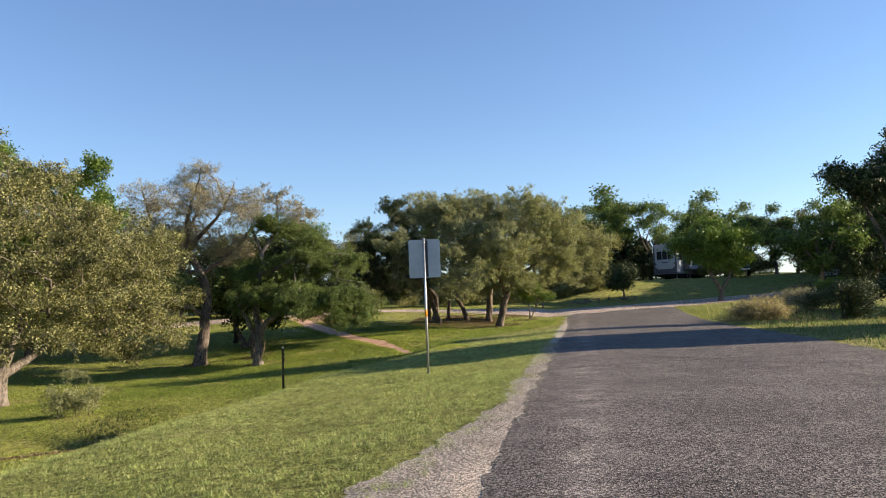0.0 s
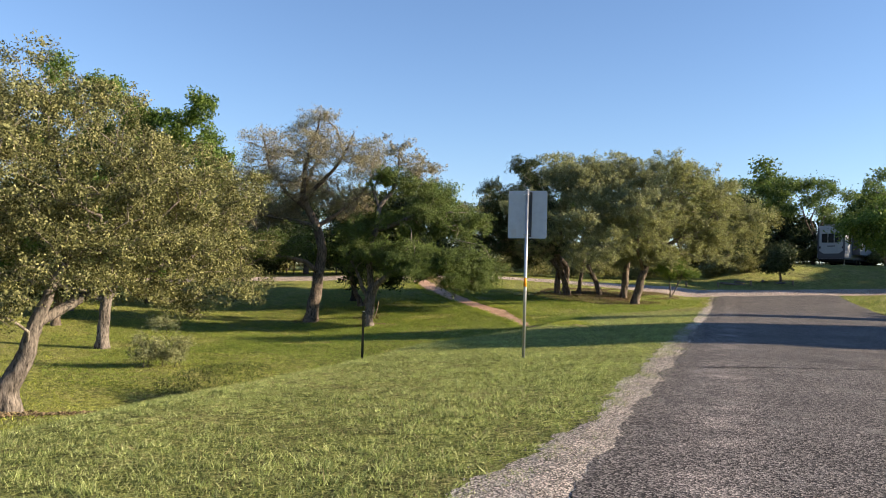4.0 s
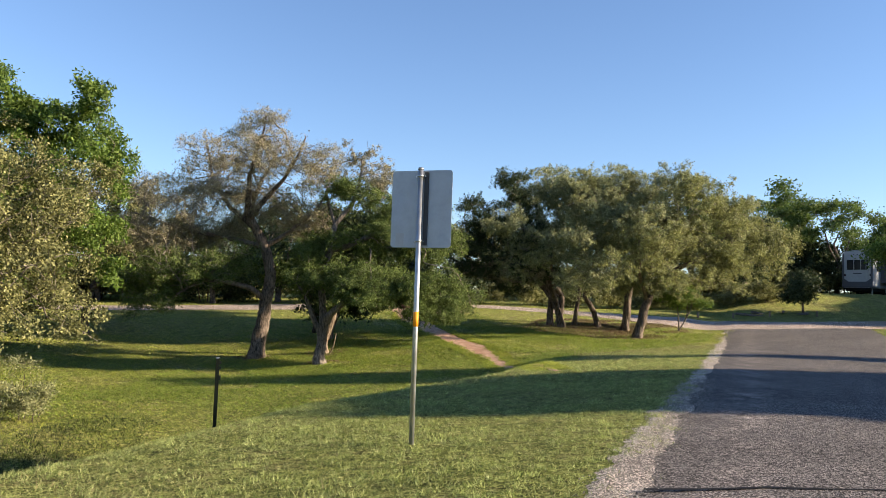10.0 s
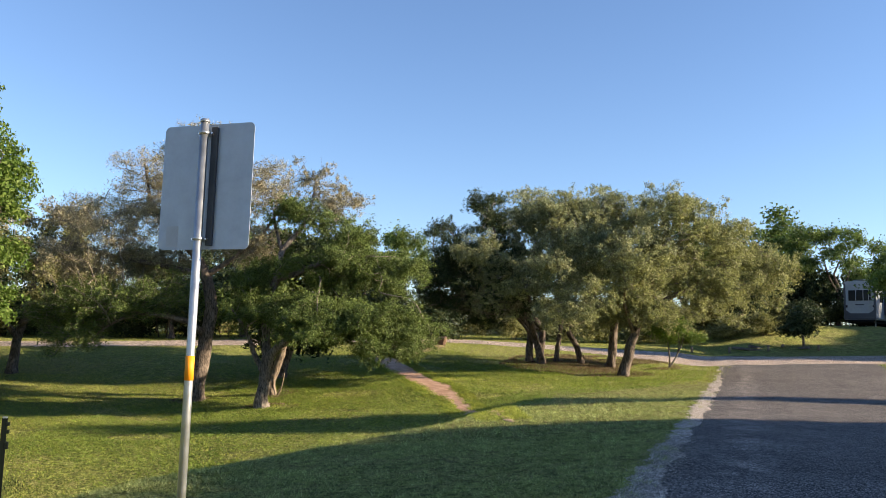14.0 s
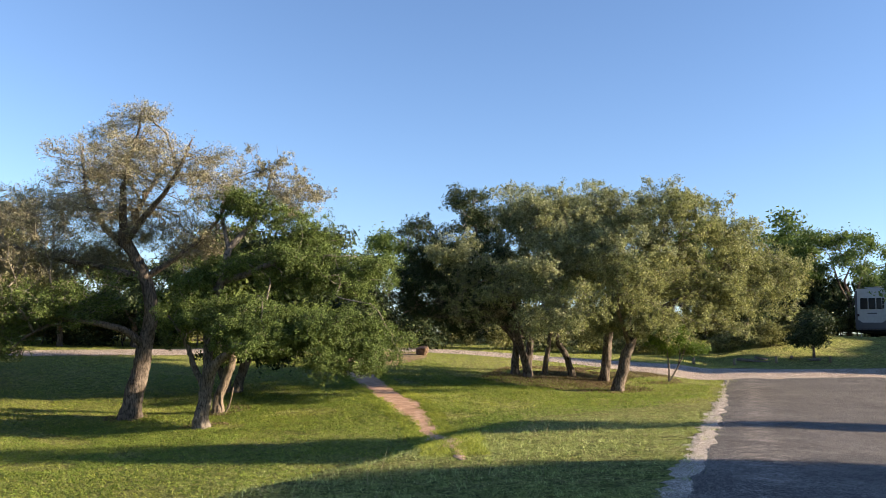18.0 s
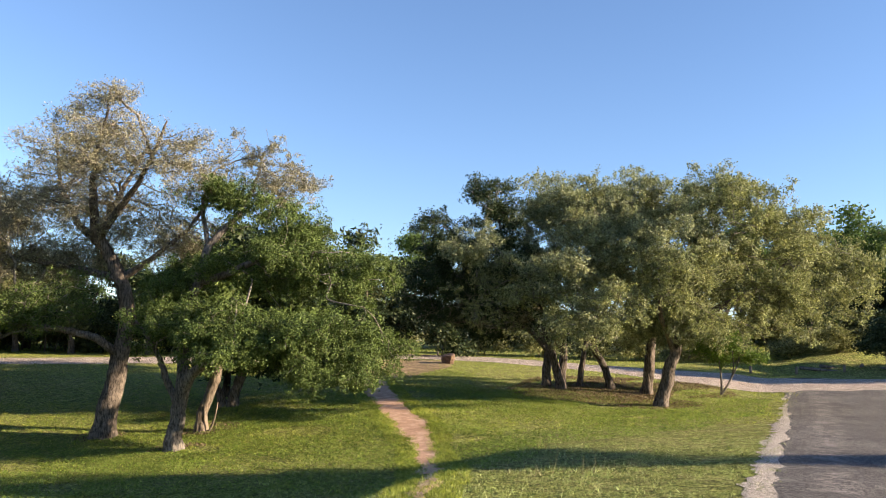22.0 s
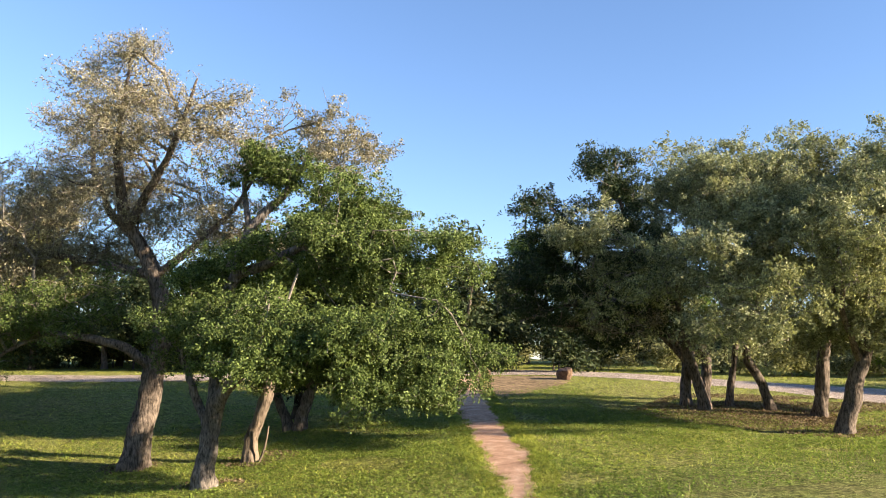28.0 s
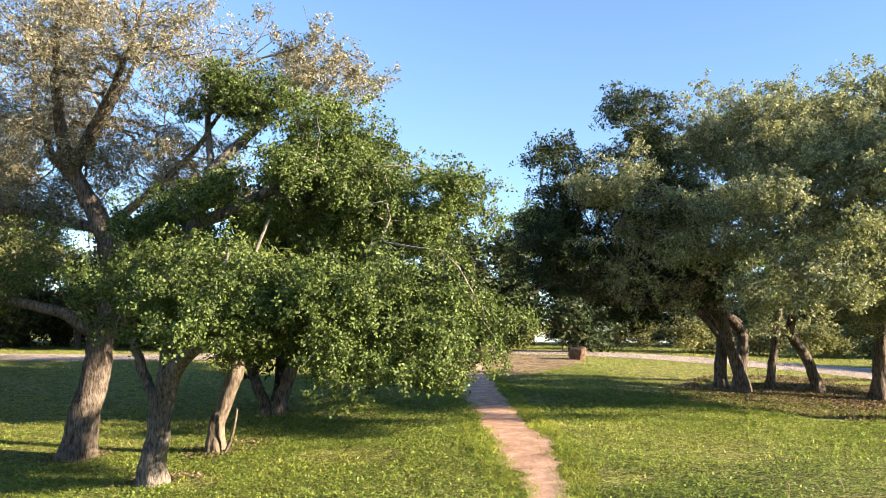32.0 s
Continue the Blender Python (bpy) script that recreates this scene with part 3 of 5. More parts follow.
grow_tree("elm_tree", "tall bright-green tree with a straight pale trunk", "tree", place(-12.2, 34.3),
          [[(0, 0, 0, 0.25), (0.1, 0, 1.8, 0.2), (0.8, 0, 4, 0.16), (1.5, 0, 7, 0.1), (1.8, 0, 9.6, 0.05)],
           [(0.2, 0, 2.2, 0.14), (-1.2, 0, 3.6, 0.1), (-2.4, 0.3, 5.5, 0.06)],
           [(0.1, 0, 1.9, 0.12), (-1.0, -0.5, 2.4, 0.1), (-2.6, -1.0, 2.6, 0.08), (-4.4, -1.4, 3.1, 0.05)]],
          [(2.4, -0.8, 5.4, 3.4, 3.2, 2.4, 0), (2.9, -1.7, 8.7, 2.2, 2.4, 1.5, 0), (-0.8, -1.2, 9.7, 2.2, 2.4, 1.6, 0), (4.5, -1.4, 7.5, 1.4, 2.0, 1.4, 0), (1.8, 0, 7.4, 3.2, 3, 2.2, 0), (-1.5, 0, 7.2, 2.8, 2.8, 2.2, 0), (1.0, 0, 4.2, 2.2, 2.2, 1.5, 0), (-4.0, -1, 3.6, 2.2, 2.0, 1.3, 0)],
          twigs=800, per=150, leaf=0.11, clump=0.17, lump_n=5, light=True, mats=[LEAF_BRIGHT], bark=BARK_PALE, seed=12, bare=0.1)

grow_tree("oak_tree", "tall sparse oak with brownish budding twigs and a thick grey trunk", "tree", place(-5.3, 44.2),
          [[(0, 0, 0, 0.36), (0.05, 0, 0.9, 0.31), (0.2, 0, 2.0, 0.28), (0.42, 0, 3.7, 0.24), (0.2, 0, 4.8, 0.21), (-0.25, -0.2, 5.7, 0.19), (-0.65, -0.5, 6.4, 0.16), (-0.5, -1.4, 8.0, 0.09), (0.1, -2.2, 9.4, 0.05), (0.4, -2.5, 10.4, 0.025)],
           [(-0.5, -0.4, 6.1, 0.14), (0.2, -0.8, 7.0, 0.11), (1.1, -1.4, 7.8, 0.08), (1.9, -1.9, 8.9, 0.05), (2.2, -2.0, 9.6, 0.025)],
           [(0.2, 0, 5.0, 0.12), (1.2, -0.2, 5.6, 0.09), (2.4, -0.2, 6.6, 0.06), (3.0, -0.1, 7.8, 0.03)],
           [(-0.3, 0, 5.8, 0.13), (-1.6, 0.4, 6.8, 0.1), (-2.6, 0.9, 8.2, 0.07), (-3.1, 1.2, 9.8, 0.04)],
           [(0.1, 0, 5.0, 0.13), (-1.4, -0.3, 5.3, 0.1), (-3.4, -0.5, 5.6, 0.08), (-5.6, -0.5, 6.3, 0.04)],
           [(-0.6, 0, 6.4, 0.1), (-0.3, 0.5, 7.8, 0.08), (0.4, 0.6, 9.4, 0.04)],
           [(0.3, -0.1, 2.6, 0.14), (-0.3, -0.5, 3.1, 0.12), (-1.2, -0.9, 3.3, 0.1), (-2.6, -1.2, 3.4, 0.07), (-4.0, -1.4, 3.9, 0.03)],
           [(-2.2, -1.1, 3.4, 0.06), (-3.2, -1.5, 2.7, 0.04), (-3.9, -1.7, 1.9, 0.02)]],
          [(0.3, -2.2, 9.0, 2.0, 1.9, 1.4, 0), (2.2, -1.8, 8.3, 1.5, 1.7, 1.4, 0), (-2.6, 1.0, 9.0, 2.0, 1.8, 1.5, 0), (0.4, -2.4, 10.3, 1.0, 1.0, 0.6, 0), (-4.8, 1.2, 7.4, 2.0, 1.8, 1.1, 0), (-0.6, -0.2, 7.2, 2.8, 2.2, 1.2, 0), (-3.0, -1.2, 6.8, 1.9, 1.7, 1.2, 0), (1.6, 0.8, 6.4, 1.8, 1.6, 1.2, 0), (-1.6, 0.8, 5.8, 2.2, 1.6, 1.0, 0),
           (-4.6, -0.6, 5.4, 2.2, 2.0, 1.0, 0), (-2.6, 0.6, 5.6, 2.2, 1.8, 0.9, 0), (-3.7, -1.2, 3.9, 2.2, 1.7, 0.9, 1), (-3.9, -1.6, 2.6, 1.1, 1.0, 1.0, 1), (-2.2, -1.6, 3.9, 1.7, 1.3, 0.9, 1), (-5.2, -1.2, 3.5, 1.6, 1.3, 1.0, 1), (-1.0, -1.0, 4.4, 1.5, 1.2, 0.9, 1), (-5.0, -1.2, 2.3, 0.9, 0.9, 0.8, 1)],
          twigs=5600, per=60, leaf=0.05, clump=0.12, light=True, twig_bark=BARK_TWIG, mats=[LEAF_BROWN, LEAF_GREEN], seed=13, shell=0.5, tip=0.008, bare=(0.38, 0.05), lump_n=5)

grow_tree("live_oak_tree", "green live oak with forked grey trunk and low drooping boughs", "tree", place(-2.14, 41.9),
          [[(0, 0, 0, 0.25), (0.05, 0, 0.9, 0.2), (0.12, 0, 1.75, 0.2), (0.45, -0.2, 2.15, 0.14), (1.1, -0.5, 2.7, 0.12), (2.6, -0.7, 3.1, 0.09), (4.2, -0.8, 3.1, 0.05)],
           [(0.1, 0, 1.6, 0.17), (-0.02, 0.2, 2.6, 0.15), (-0.05, 0.3, 3.9, 0.14), (0.25, 0.4, 4.85, 0.14), (0.35, 0.8, 6.0, 0.11), (1.0, 1.2, 6.9, 0.09), (1.2, 2.2, 8.2, 0.05), (1.2, 2.9, 9.4, 0.03)],
           [(0.05, 0, 1.2, 0.11), (-0.35, 0, 1.9, 0.1), (-0.8, -0.2, 2.9, 0.06), (-1.3, -0.4, 3.6, 0.03)],
           [(0.2, 0.4, 4.8, 0.13), (1.0, 0.3, 5.0, 0.11), (2.4, 0.2, 5.7, 0.08), (4.0, 0.2, 5.8, 0.05)],
           [(0.35, 0.8, 5.9, 0.08), (-0.2, 1.4, 7.2, 0.06), (-0.2, 2.4, 8.6, 0.03)]],
          [(1.8, -1.2, 3.5, 2.4, 1.8, 0.8, 0), (3.9, -1.0, 3.3, 1.9, 1.7, 0.9, 0), (3.2, -2.0, 2.9, 1.8, 1.2, 0.8, 0), (2.0, -2.2, 3.0, 1.1, 1.0, 0.8, 0), (5.0, -0.8, 2.6, 1.2, 1.2, 0.7, 0), (5.6, 0.2, 3.2, 0.9, 1.1, 0.7, 0), (4.4, -1.6, 2.3, 1.0, 0.9, 0.5, 0),
           (2.3, 0.6, 5.4, 2.7, 2.0, 0.9, 0), (4.6, 1.3, 5.0, 1.4, 1.4, 1.0, 0), (4.0, 0.8, 5.7, 1.5, 1.4, 0.7, 0), (-0.4, -0.3, 3.5, 0.9, 1.0, 0.7, 0), (1.0, 1.2, 7.3, 2.0, 1.7, 0.8, 0), (1.1, 3.0, 9.2, 1.9, 1.5, 0.8, 1), (2.7, 1.8, 7.9, 1.3, 1.3, 0.8, 1), (3.2, 0.9, 6.5, 1.8, 1.5, 0.8, 0), (-0.5, 0.6, 4.9, 1.1, 1.2, 0.7, 0), (-0.4, 2.4, 8.2, 1.2, 1.2, 0.9, 1), (-0.9, 1.0, 6.2, 1.0, 1.1, 0.7, 1), (2.2, 3.4, 8.4, 1.5, 1.3, 0.8, 1)],
          twigs=2500, per=180, leaf=0.056, clump=0.14, bare=(0.08, 0.82), twig_bark=BARK_TWIG, mats=[LEAF_GREEN, LEAF_BROWN], bark=BARK_PALE, seed=14, shell=0.42, lump_n=7, lump_r=0.4)

CLUMP = "clump of oaks by the cross road"
for k, (x, y, stems, blobs, n) in enumerate([
        (9.75, 53.6, [[(0, 0, 0, 0.2), (-0.3, 0, 1.2, 0.17), (-0.8, -0.2, 2.8, 0.13), (-1.2, -0.4, 4.8, 0.07)], [(-0.7, -0.1, 2.4, 0.11), (-1.0, -2.0, 3.2, 0.08), (-1.2, -4.4, 3.8, 0.05)]],
         [(-1.0, -0.6, 5.8, 2.8, 2.8, 2.1, 0), (-0.9, -0.6, 7.5, 2.3, 2.6, 1.4, 0), (-0.7, -6.2, 4.2, 1.8, 2.0, 1.3, 0), (-2.5, -4.6, 3.4, 1.8, 2.0, 1.5, 1), (-3.2, -4.8, 5.2, 1.5, 1.7, 1.4, 0), (-0.3, -7.6, 2.3, 1.5, 1.3, 0.9, 0)], 620),
        (10.6, 54.4, [[(0, 0, 0, 0.13), (0.15, 0, 1.2, 0.11), (0.5, 0, 3.4, 0.08), (0.6, 0, 6.6, 0.05)]],
         [(0.2, 0.6, 7.5, 2.5, 2.8, 1.5, 0), (-1.2, 2.0, 8.3, 1.8, 1.8, 1.1, 0), (0.0, -5.4, 6.0, 1.9, 2.2, 1.4, 0), (0.2, -3.0, 3.0, 1.5, 1.7, 0.9, 0)], 470),
        (11.9, 53.9, [[(0, 0, 0, 0.17), (-0.45, 0, 1.1, 0.15), (-0.9, 0, 1.7, 0.13), (-0.4, -0.4, 4.0, 0.08), (0.2, -1.0, 6.6, 0.05)]],
         [(0.5, -1.8, 7.6, 2.7, 2.8, 1.5, 0), (-0.4, -5.6, 5.0, 2.2, 2.0, 1.5, 0), (0.0, -4.2, 2.6, 1.6, 1.5, 0.9, 0), (0.2, -1.4, 5.0, 2.2, 2.2, 1.4, 0)], 520),
        (13.1, 52.9, [[(0, 0, 0, 0.23), (0.15, 0, 1.4, 0.19), (0.3, -0.2, 3.4, 0.14), (0.8, -0.8, 6.4, 0.07)], [(0.2, -0.1, 2.6, 0.12), (0.0, -2.2, 3.8, 0.08), (-0.4, -5.0, 4.8, 0.05)]],
         [(1.4, -1.0, 7.4, 2.8, 2.8, 1.6, 0), (-0.4, -6.0, 4.9, 2.1, 1.9, 1.4, 0), (0.4, -3.4, 3.0, 2.0, 2.0, 1.1, 0), (1.8, 0.4, 3.8, 2.0, 2.0, 1.4, 0), (2.4, -2.0, 8.2, 1.6, 1.8, 0.9, 0)], 560),
        (13.0, 49.6, [[(0, 0, 0, 0.25), (0.35, 0, 1.4, 0.21), (0.8, 0, 2.6, 0.17), (2.0, 0, 3.6, 0.12), (3.8, 0, 4.6, 0.07), (5.0, 0, 5.6, 0.04)],
                      [(0.7, 0, 2.4, 0.13), (0.6, -0.6, 4.2, 0.09), (1.2, -1.6, 6.4, 0.05)], [(0.5, 0, 2.0, 0.1), (-0.2, -1.4, 3.2, 0.08), (-0.6, -3.2, 4.2, 0.04)]],
         [(2.4, -1.4, 5.8, 2.8, 2.4, 1.9, 0), (4.4, 0, 4.6, 2.4, 2.4, 1.9, 0), (2.5, -1.9, 7.3, 1.9, 1.9, 1.2, 0), (4.6, 0, 6.9, 1.4, 1.5, 1.3, 0), (6.4, 0.6, 5.0, 1.7, 1.7, 1.8, 1), (7.4, 0.8, 5.4, 1.0, 1.3, 1.5, 1),
          (-0.3, -3.8, 4.6, 1.9, 1.5, 1.4, 0), (1.4, -2.6, 3.2, 1.9, 1.5, 0.9, 0), (3.4, -0.8, 3.0, 1.7, 1.5, 0.9, 0), (-2.6, -4.4, 3.2, 1.7, 1.3, 1.2, 0), (5.2, 0.8, 6.0, 1.8, 1.7, 1.7, 1)], 950)]):
    grow_tree("oak_tree", "grey-green oak with a leaning trunk in a close clump", "tree", place(x, y), stems, blobs, twigs=n, per=200, leaf=0.072, clump=0.17, bare=((0.15, 0.7), 0.2, 0.2, 0.22, 0.3)[k], lump_n=3, lump_r=0.45, light=True, twig_bark=BARK_TWIG,
              mats=[LEAF_PALE if k == 4 else LEAF_GREY, LEAF_PALE], seed=20 + k, shell=0.42, group=CLUMP)
for k, (x, y, h, w, dx, dy) in enumerate([(9.15, 54.2, 9.2, 2.1, -2.4, -3.2), (9.9, 55.6, 7.2, 1.6, -5.2, -5.4)]):
    grow_tree("juniper_tree", "dark green juniper with dead grey lower twigs", "tree", place(x, y),
              [[(0, 0, 0, 0.19), (0.05, 0, 1.6, 0.16), (dx * 0.35, dy * 0.3, 3.4, 0.11), (dx * 0.8, dy * 0.75, 5.2, 0.07), (dx, dy, h - 1.2, 0.03)],
               [(0.05, 0, 1.7, 0.09), (dx * 0.4, dy * 0.4, 2.9, 0.07), (dx * 0.9, dy * 0.9, 3.0, 0.05), (dx - 0.8, dy, 2.4, 0.03)],
               [(0.04, 0, 1.9, 0.08), (dx * 0.5, dy * 0.5 + 0.4, 3.5, 0.06), (dx - 0.4, dy * 0.8, 3.7, 0.04), (dx - 1.2, dy, 3.2, 0.02)],
               [(0.02, 0, 1.5, 0.08), (dx * 0.4, dy * 0.4, 2.4, 0.06), (dx, dy, 2.3, 0.03)]],
              [(dx, dy, h * 0.74, w * 0.7, w * 0.7, h * 0.2, 0), (dx - 0.1, dy * 0.9, h * 0.5, w, w, h * 0.2, 0), (dx * 0.6, dy * 0.6, h * 0.4, w * 1.1, w, h * 0.18, 0), (dx * 0.8, dy * 0.8, 2.9, w * 1.1, w, 0.7, 1)],
              twigs=900, per=130, leaf=0.068, clump=0.13, bare=(0.15, 0.88), lump_n=5, light=True, twig_bark=BARK_TWIG, mats=[LEAF_DARK, LEAF_BROWN], seed=30 + k, shell=0.4, tip=0.008)

grow_tree("oak_tree", "broad olive-brown oak behind the hollow", "tree", place(-15.5, 50.0),
          [[(0, 0, 0, 0.24), (0.1, 0, 1.6, 0.19), (0.5, 0, 3.4, 0.13), (0.8, 0, 6.0, 0.06)], [(0.1, 0, 1.7, 0.14), (-1.2, 0, 3.2, 0.1), (-2.4, 0.2, 5.0, 0.05)], [(0.2, 0, 2.2, 0.11), (1.8, -0.3, 3.4, 0.08), (3.2, -0.4, 4.4, 0.04)]],
          [(0, 0, 5.4, 4.4, 3.6, 2.2, 0), (0.6, 0, 7.4, 3.0, 2.6, 1.4, 1), (2.4, -0.4, 4.2, 2.6, 2.2, 1.4, 0), (-2.6, 0, 4.2, 2.4, 2.2, 1.4, 0)],
          twigs=900, per=50, leaf=0.12, clump=0.2, light=True, twig_bark=BARK_TWIG, mats=[LEAF_OLIVE, LEAF_BROWN], seed=48)

# a burled stump with sprouts, and a dark twin-stemmed tree behind it
grow_tree("tree_stump", "broken burled tree trunk with a few green sprouts", "stump", place(-2.33, 44.7),
          [[(0, 0, 0, 0.2), (0.0, 0, 0.5, 0.17), (0.22, 0, 1.1, 0.15), (0.38, 0, 1.75, 0.17), (0.35, 0, 2.3, 0.15)],
           [(0.3, 0, 1.9, 0.06), (0.0, -0.1, 2.25, 0.05), (-0.1, -0.1, 2.55, 0.035)],
           [(0.3, -0.12, 0.05, 0.035), (0.5, -0.2, 0.5, 0.03), (0.55, -0.2, 0.95, 0.02)]],
          [(0.1, -0.2, 2.1, 0.6, 0.4, 0.5, 0)], twigs=26, per=60, leaf=0.07, clump=0.1, mats=[LEAF_GREEN], bark=make_bark("burled_bark", (0.07, 0.05, 0.036), (0.26, 0.20, 0.15), 14.0), seed=41)
grow_tree("oak_tree", "shaded oak with two dark stems", "tree", place(-2.75, 49.0),
          [[(0, 0, 0, 0.2), (0.3, 0, 1.2, 0.17), (0.8, 0, 2.6, 0.12), (1.2, 0, 4.6, 0.06)],
           [(-0.3, 0, 0, 0.16), (-0.7, 0, 1.0, 0.14), (-1.1, 0, 2.6, 0.1), (-1.4, 0, 4.4, 0.05)]],
          [(0.2, 0, 4.6, 3.2, 2.8, 2.2, 0), (2.0, -0.6, 3.4, 2.2, 2.0, 1.4, 0), (-1.6, 0, 3.4, 2.2, 2, 1.4, 0)],
          twigs=500, per=50, leaf=0.17, clump=0.26, light=True, mats=[LEAF_GREEN], seed=42)

# an added oak, hidden by the live oak, that casts and deepens the shade
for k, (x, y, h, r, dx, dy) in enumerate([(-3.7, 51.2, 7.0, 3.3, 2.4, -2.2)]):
    grow_tree("oak_tree", "added dense dark oak, hidden behind the live oak for shade", "tree", place(x, y),
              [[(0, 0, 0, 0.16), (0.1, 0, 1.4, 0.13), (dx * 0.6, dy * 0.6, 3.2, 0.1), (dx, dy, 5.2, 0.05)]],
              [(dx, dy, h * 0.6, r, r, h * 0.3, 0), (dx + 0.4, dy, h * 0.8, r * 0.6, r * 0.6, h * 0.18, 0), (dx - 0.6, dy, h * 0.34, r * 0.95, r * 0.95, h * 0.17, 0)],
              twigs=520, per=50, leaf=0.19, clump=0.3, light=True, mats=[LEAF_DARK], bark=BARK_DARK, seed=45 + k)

# by the corner: a small bright shrub tree
grow_tree("shrub", "small bright-green shrub on thin pale stems", "shrub", place(16.3, 53.6),
          [[(0, 0, 0, 0.05), (0.05, 0, 0.8, 0.04), (-0.05, 0, 1.5, 0.03)], [(0.05, 0, 0.1, 0.04), (0.5, 0, 0.8, 0.035), (0.8, 0, 1.6, 0.025)],
           [(0.4, 0, 0.7, 0.03), (0.55, 0.1, 1.2, 0.025), (0.5, 0.1, 1.8, 0.02)]],
          [(0.3, 0, 2.0, 1.3, 1.0, 0.6, 0), (1.0, 0, 1.7, 0.7, 0.7, 0.4, 0)], twigs=170, per=80, leaf=0.075, clump=0.15, mats=[LEAF_BRIGHT], bark=BARK_PALE, seed=43)

# dark mesquites across the road, out of view, placed to cast its shade
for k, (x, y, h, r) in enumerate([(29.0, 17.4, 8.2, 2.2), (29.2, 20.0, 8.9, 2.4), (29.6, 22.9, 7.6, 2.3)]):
    shade_tree = grow_tree("mesquite_tree", "dark spreading mesquite, unseen, set across the road for its shade", "tree", place(x, y),
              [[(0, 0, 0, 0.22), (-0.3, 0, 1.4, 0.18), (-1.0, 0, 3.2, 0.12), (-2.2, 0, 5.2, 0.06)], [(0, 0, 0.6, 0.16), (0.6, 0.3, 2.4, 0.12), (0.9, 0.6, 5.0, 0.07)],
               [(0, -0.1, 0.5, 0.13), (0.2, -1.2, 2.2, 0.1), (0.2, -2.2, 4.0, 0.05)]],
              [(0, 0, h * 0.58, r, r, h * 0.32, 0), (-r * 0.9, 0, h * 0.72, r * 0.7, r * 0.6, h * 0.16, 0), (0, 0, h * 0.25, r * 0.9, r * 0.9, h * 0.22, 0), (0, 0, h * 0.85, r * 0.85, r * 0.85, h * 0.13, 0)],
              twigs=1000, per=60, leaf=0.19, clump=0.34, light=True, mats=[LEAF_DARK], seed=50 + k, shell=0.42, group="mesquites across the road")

# unseen copies past the right edge, added to shade the far verge and bank
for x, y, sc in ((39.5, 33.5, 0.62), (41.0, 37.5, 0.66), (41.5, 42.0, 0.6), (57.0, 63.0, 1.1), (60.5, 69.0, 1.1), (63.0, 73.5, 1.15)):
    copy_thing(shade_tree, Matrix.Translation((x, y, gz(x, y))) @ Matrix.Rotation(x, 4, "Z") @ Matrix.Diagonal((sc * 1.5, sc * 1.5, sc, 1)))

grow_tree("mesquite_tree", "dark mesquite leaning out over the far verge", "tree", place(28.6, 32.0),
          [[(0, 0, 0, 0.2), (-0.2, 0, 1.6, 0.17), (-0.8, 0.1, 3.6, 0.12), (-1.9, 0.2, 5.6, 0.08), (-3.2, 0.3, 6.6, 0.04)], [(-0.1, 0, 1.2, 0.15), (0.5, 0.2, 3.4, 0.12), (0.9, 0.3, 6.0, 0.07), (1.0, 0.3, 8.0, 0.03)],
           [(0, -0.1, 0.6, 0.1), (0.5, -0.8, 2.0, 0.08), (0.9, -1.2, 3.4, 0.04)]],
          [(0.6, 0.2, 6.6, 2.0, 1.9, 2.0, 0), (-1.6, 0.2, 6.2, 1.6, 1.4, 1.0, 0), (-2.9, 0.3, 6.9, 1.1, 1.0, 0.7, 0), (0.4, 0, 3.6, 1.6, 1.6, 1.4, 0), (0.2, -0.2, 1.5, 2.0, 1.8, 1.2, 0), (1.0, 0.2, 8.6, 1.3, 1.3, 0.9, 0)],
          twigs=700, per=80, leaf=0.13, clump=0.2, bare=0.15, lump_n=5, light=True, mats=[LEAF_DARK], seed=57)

# bushes on the far corner
for k, (x, y, r, h, m, lab) in enumerate([
        (29.0, 41.5, 2.0, 1.6, 1, "grey-brown dry thorn bush"), (32.5, 41.0, 1.6, 1.5, 1, "grey-brown dry thorn bush"),
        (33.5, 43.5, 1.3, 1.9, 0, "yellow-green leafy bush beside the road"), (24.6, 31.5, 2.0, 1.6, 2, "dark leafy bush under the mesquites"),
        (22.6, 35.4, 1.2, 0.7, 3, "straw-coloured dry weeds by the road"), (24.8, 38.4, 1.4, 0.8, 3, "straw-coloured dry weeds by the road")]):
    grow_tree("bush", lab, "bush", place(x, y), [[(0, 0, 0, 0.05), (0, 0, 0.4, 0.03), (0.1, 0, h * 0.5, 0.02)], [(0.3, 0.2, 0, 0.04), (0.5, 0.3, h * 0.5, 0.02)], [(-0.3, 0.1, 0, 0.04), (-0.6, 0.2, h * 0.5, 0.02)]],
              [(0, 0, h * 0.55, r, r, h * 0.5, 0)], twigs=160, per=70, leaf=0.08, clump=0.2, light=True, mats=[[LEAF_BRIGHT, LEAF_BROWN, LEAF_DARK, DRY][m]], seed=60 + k)

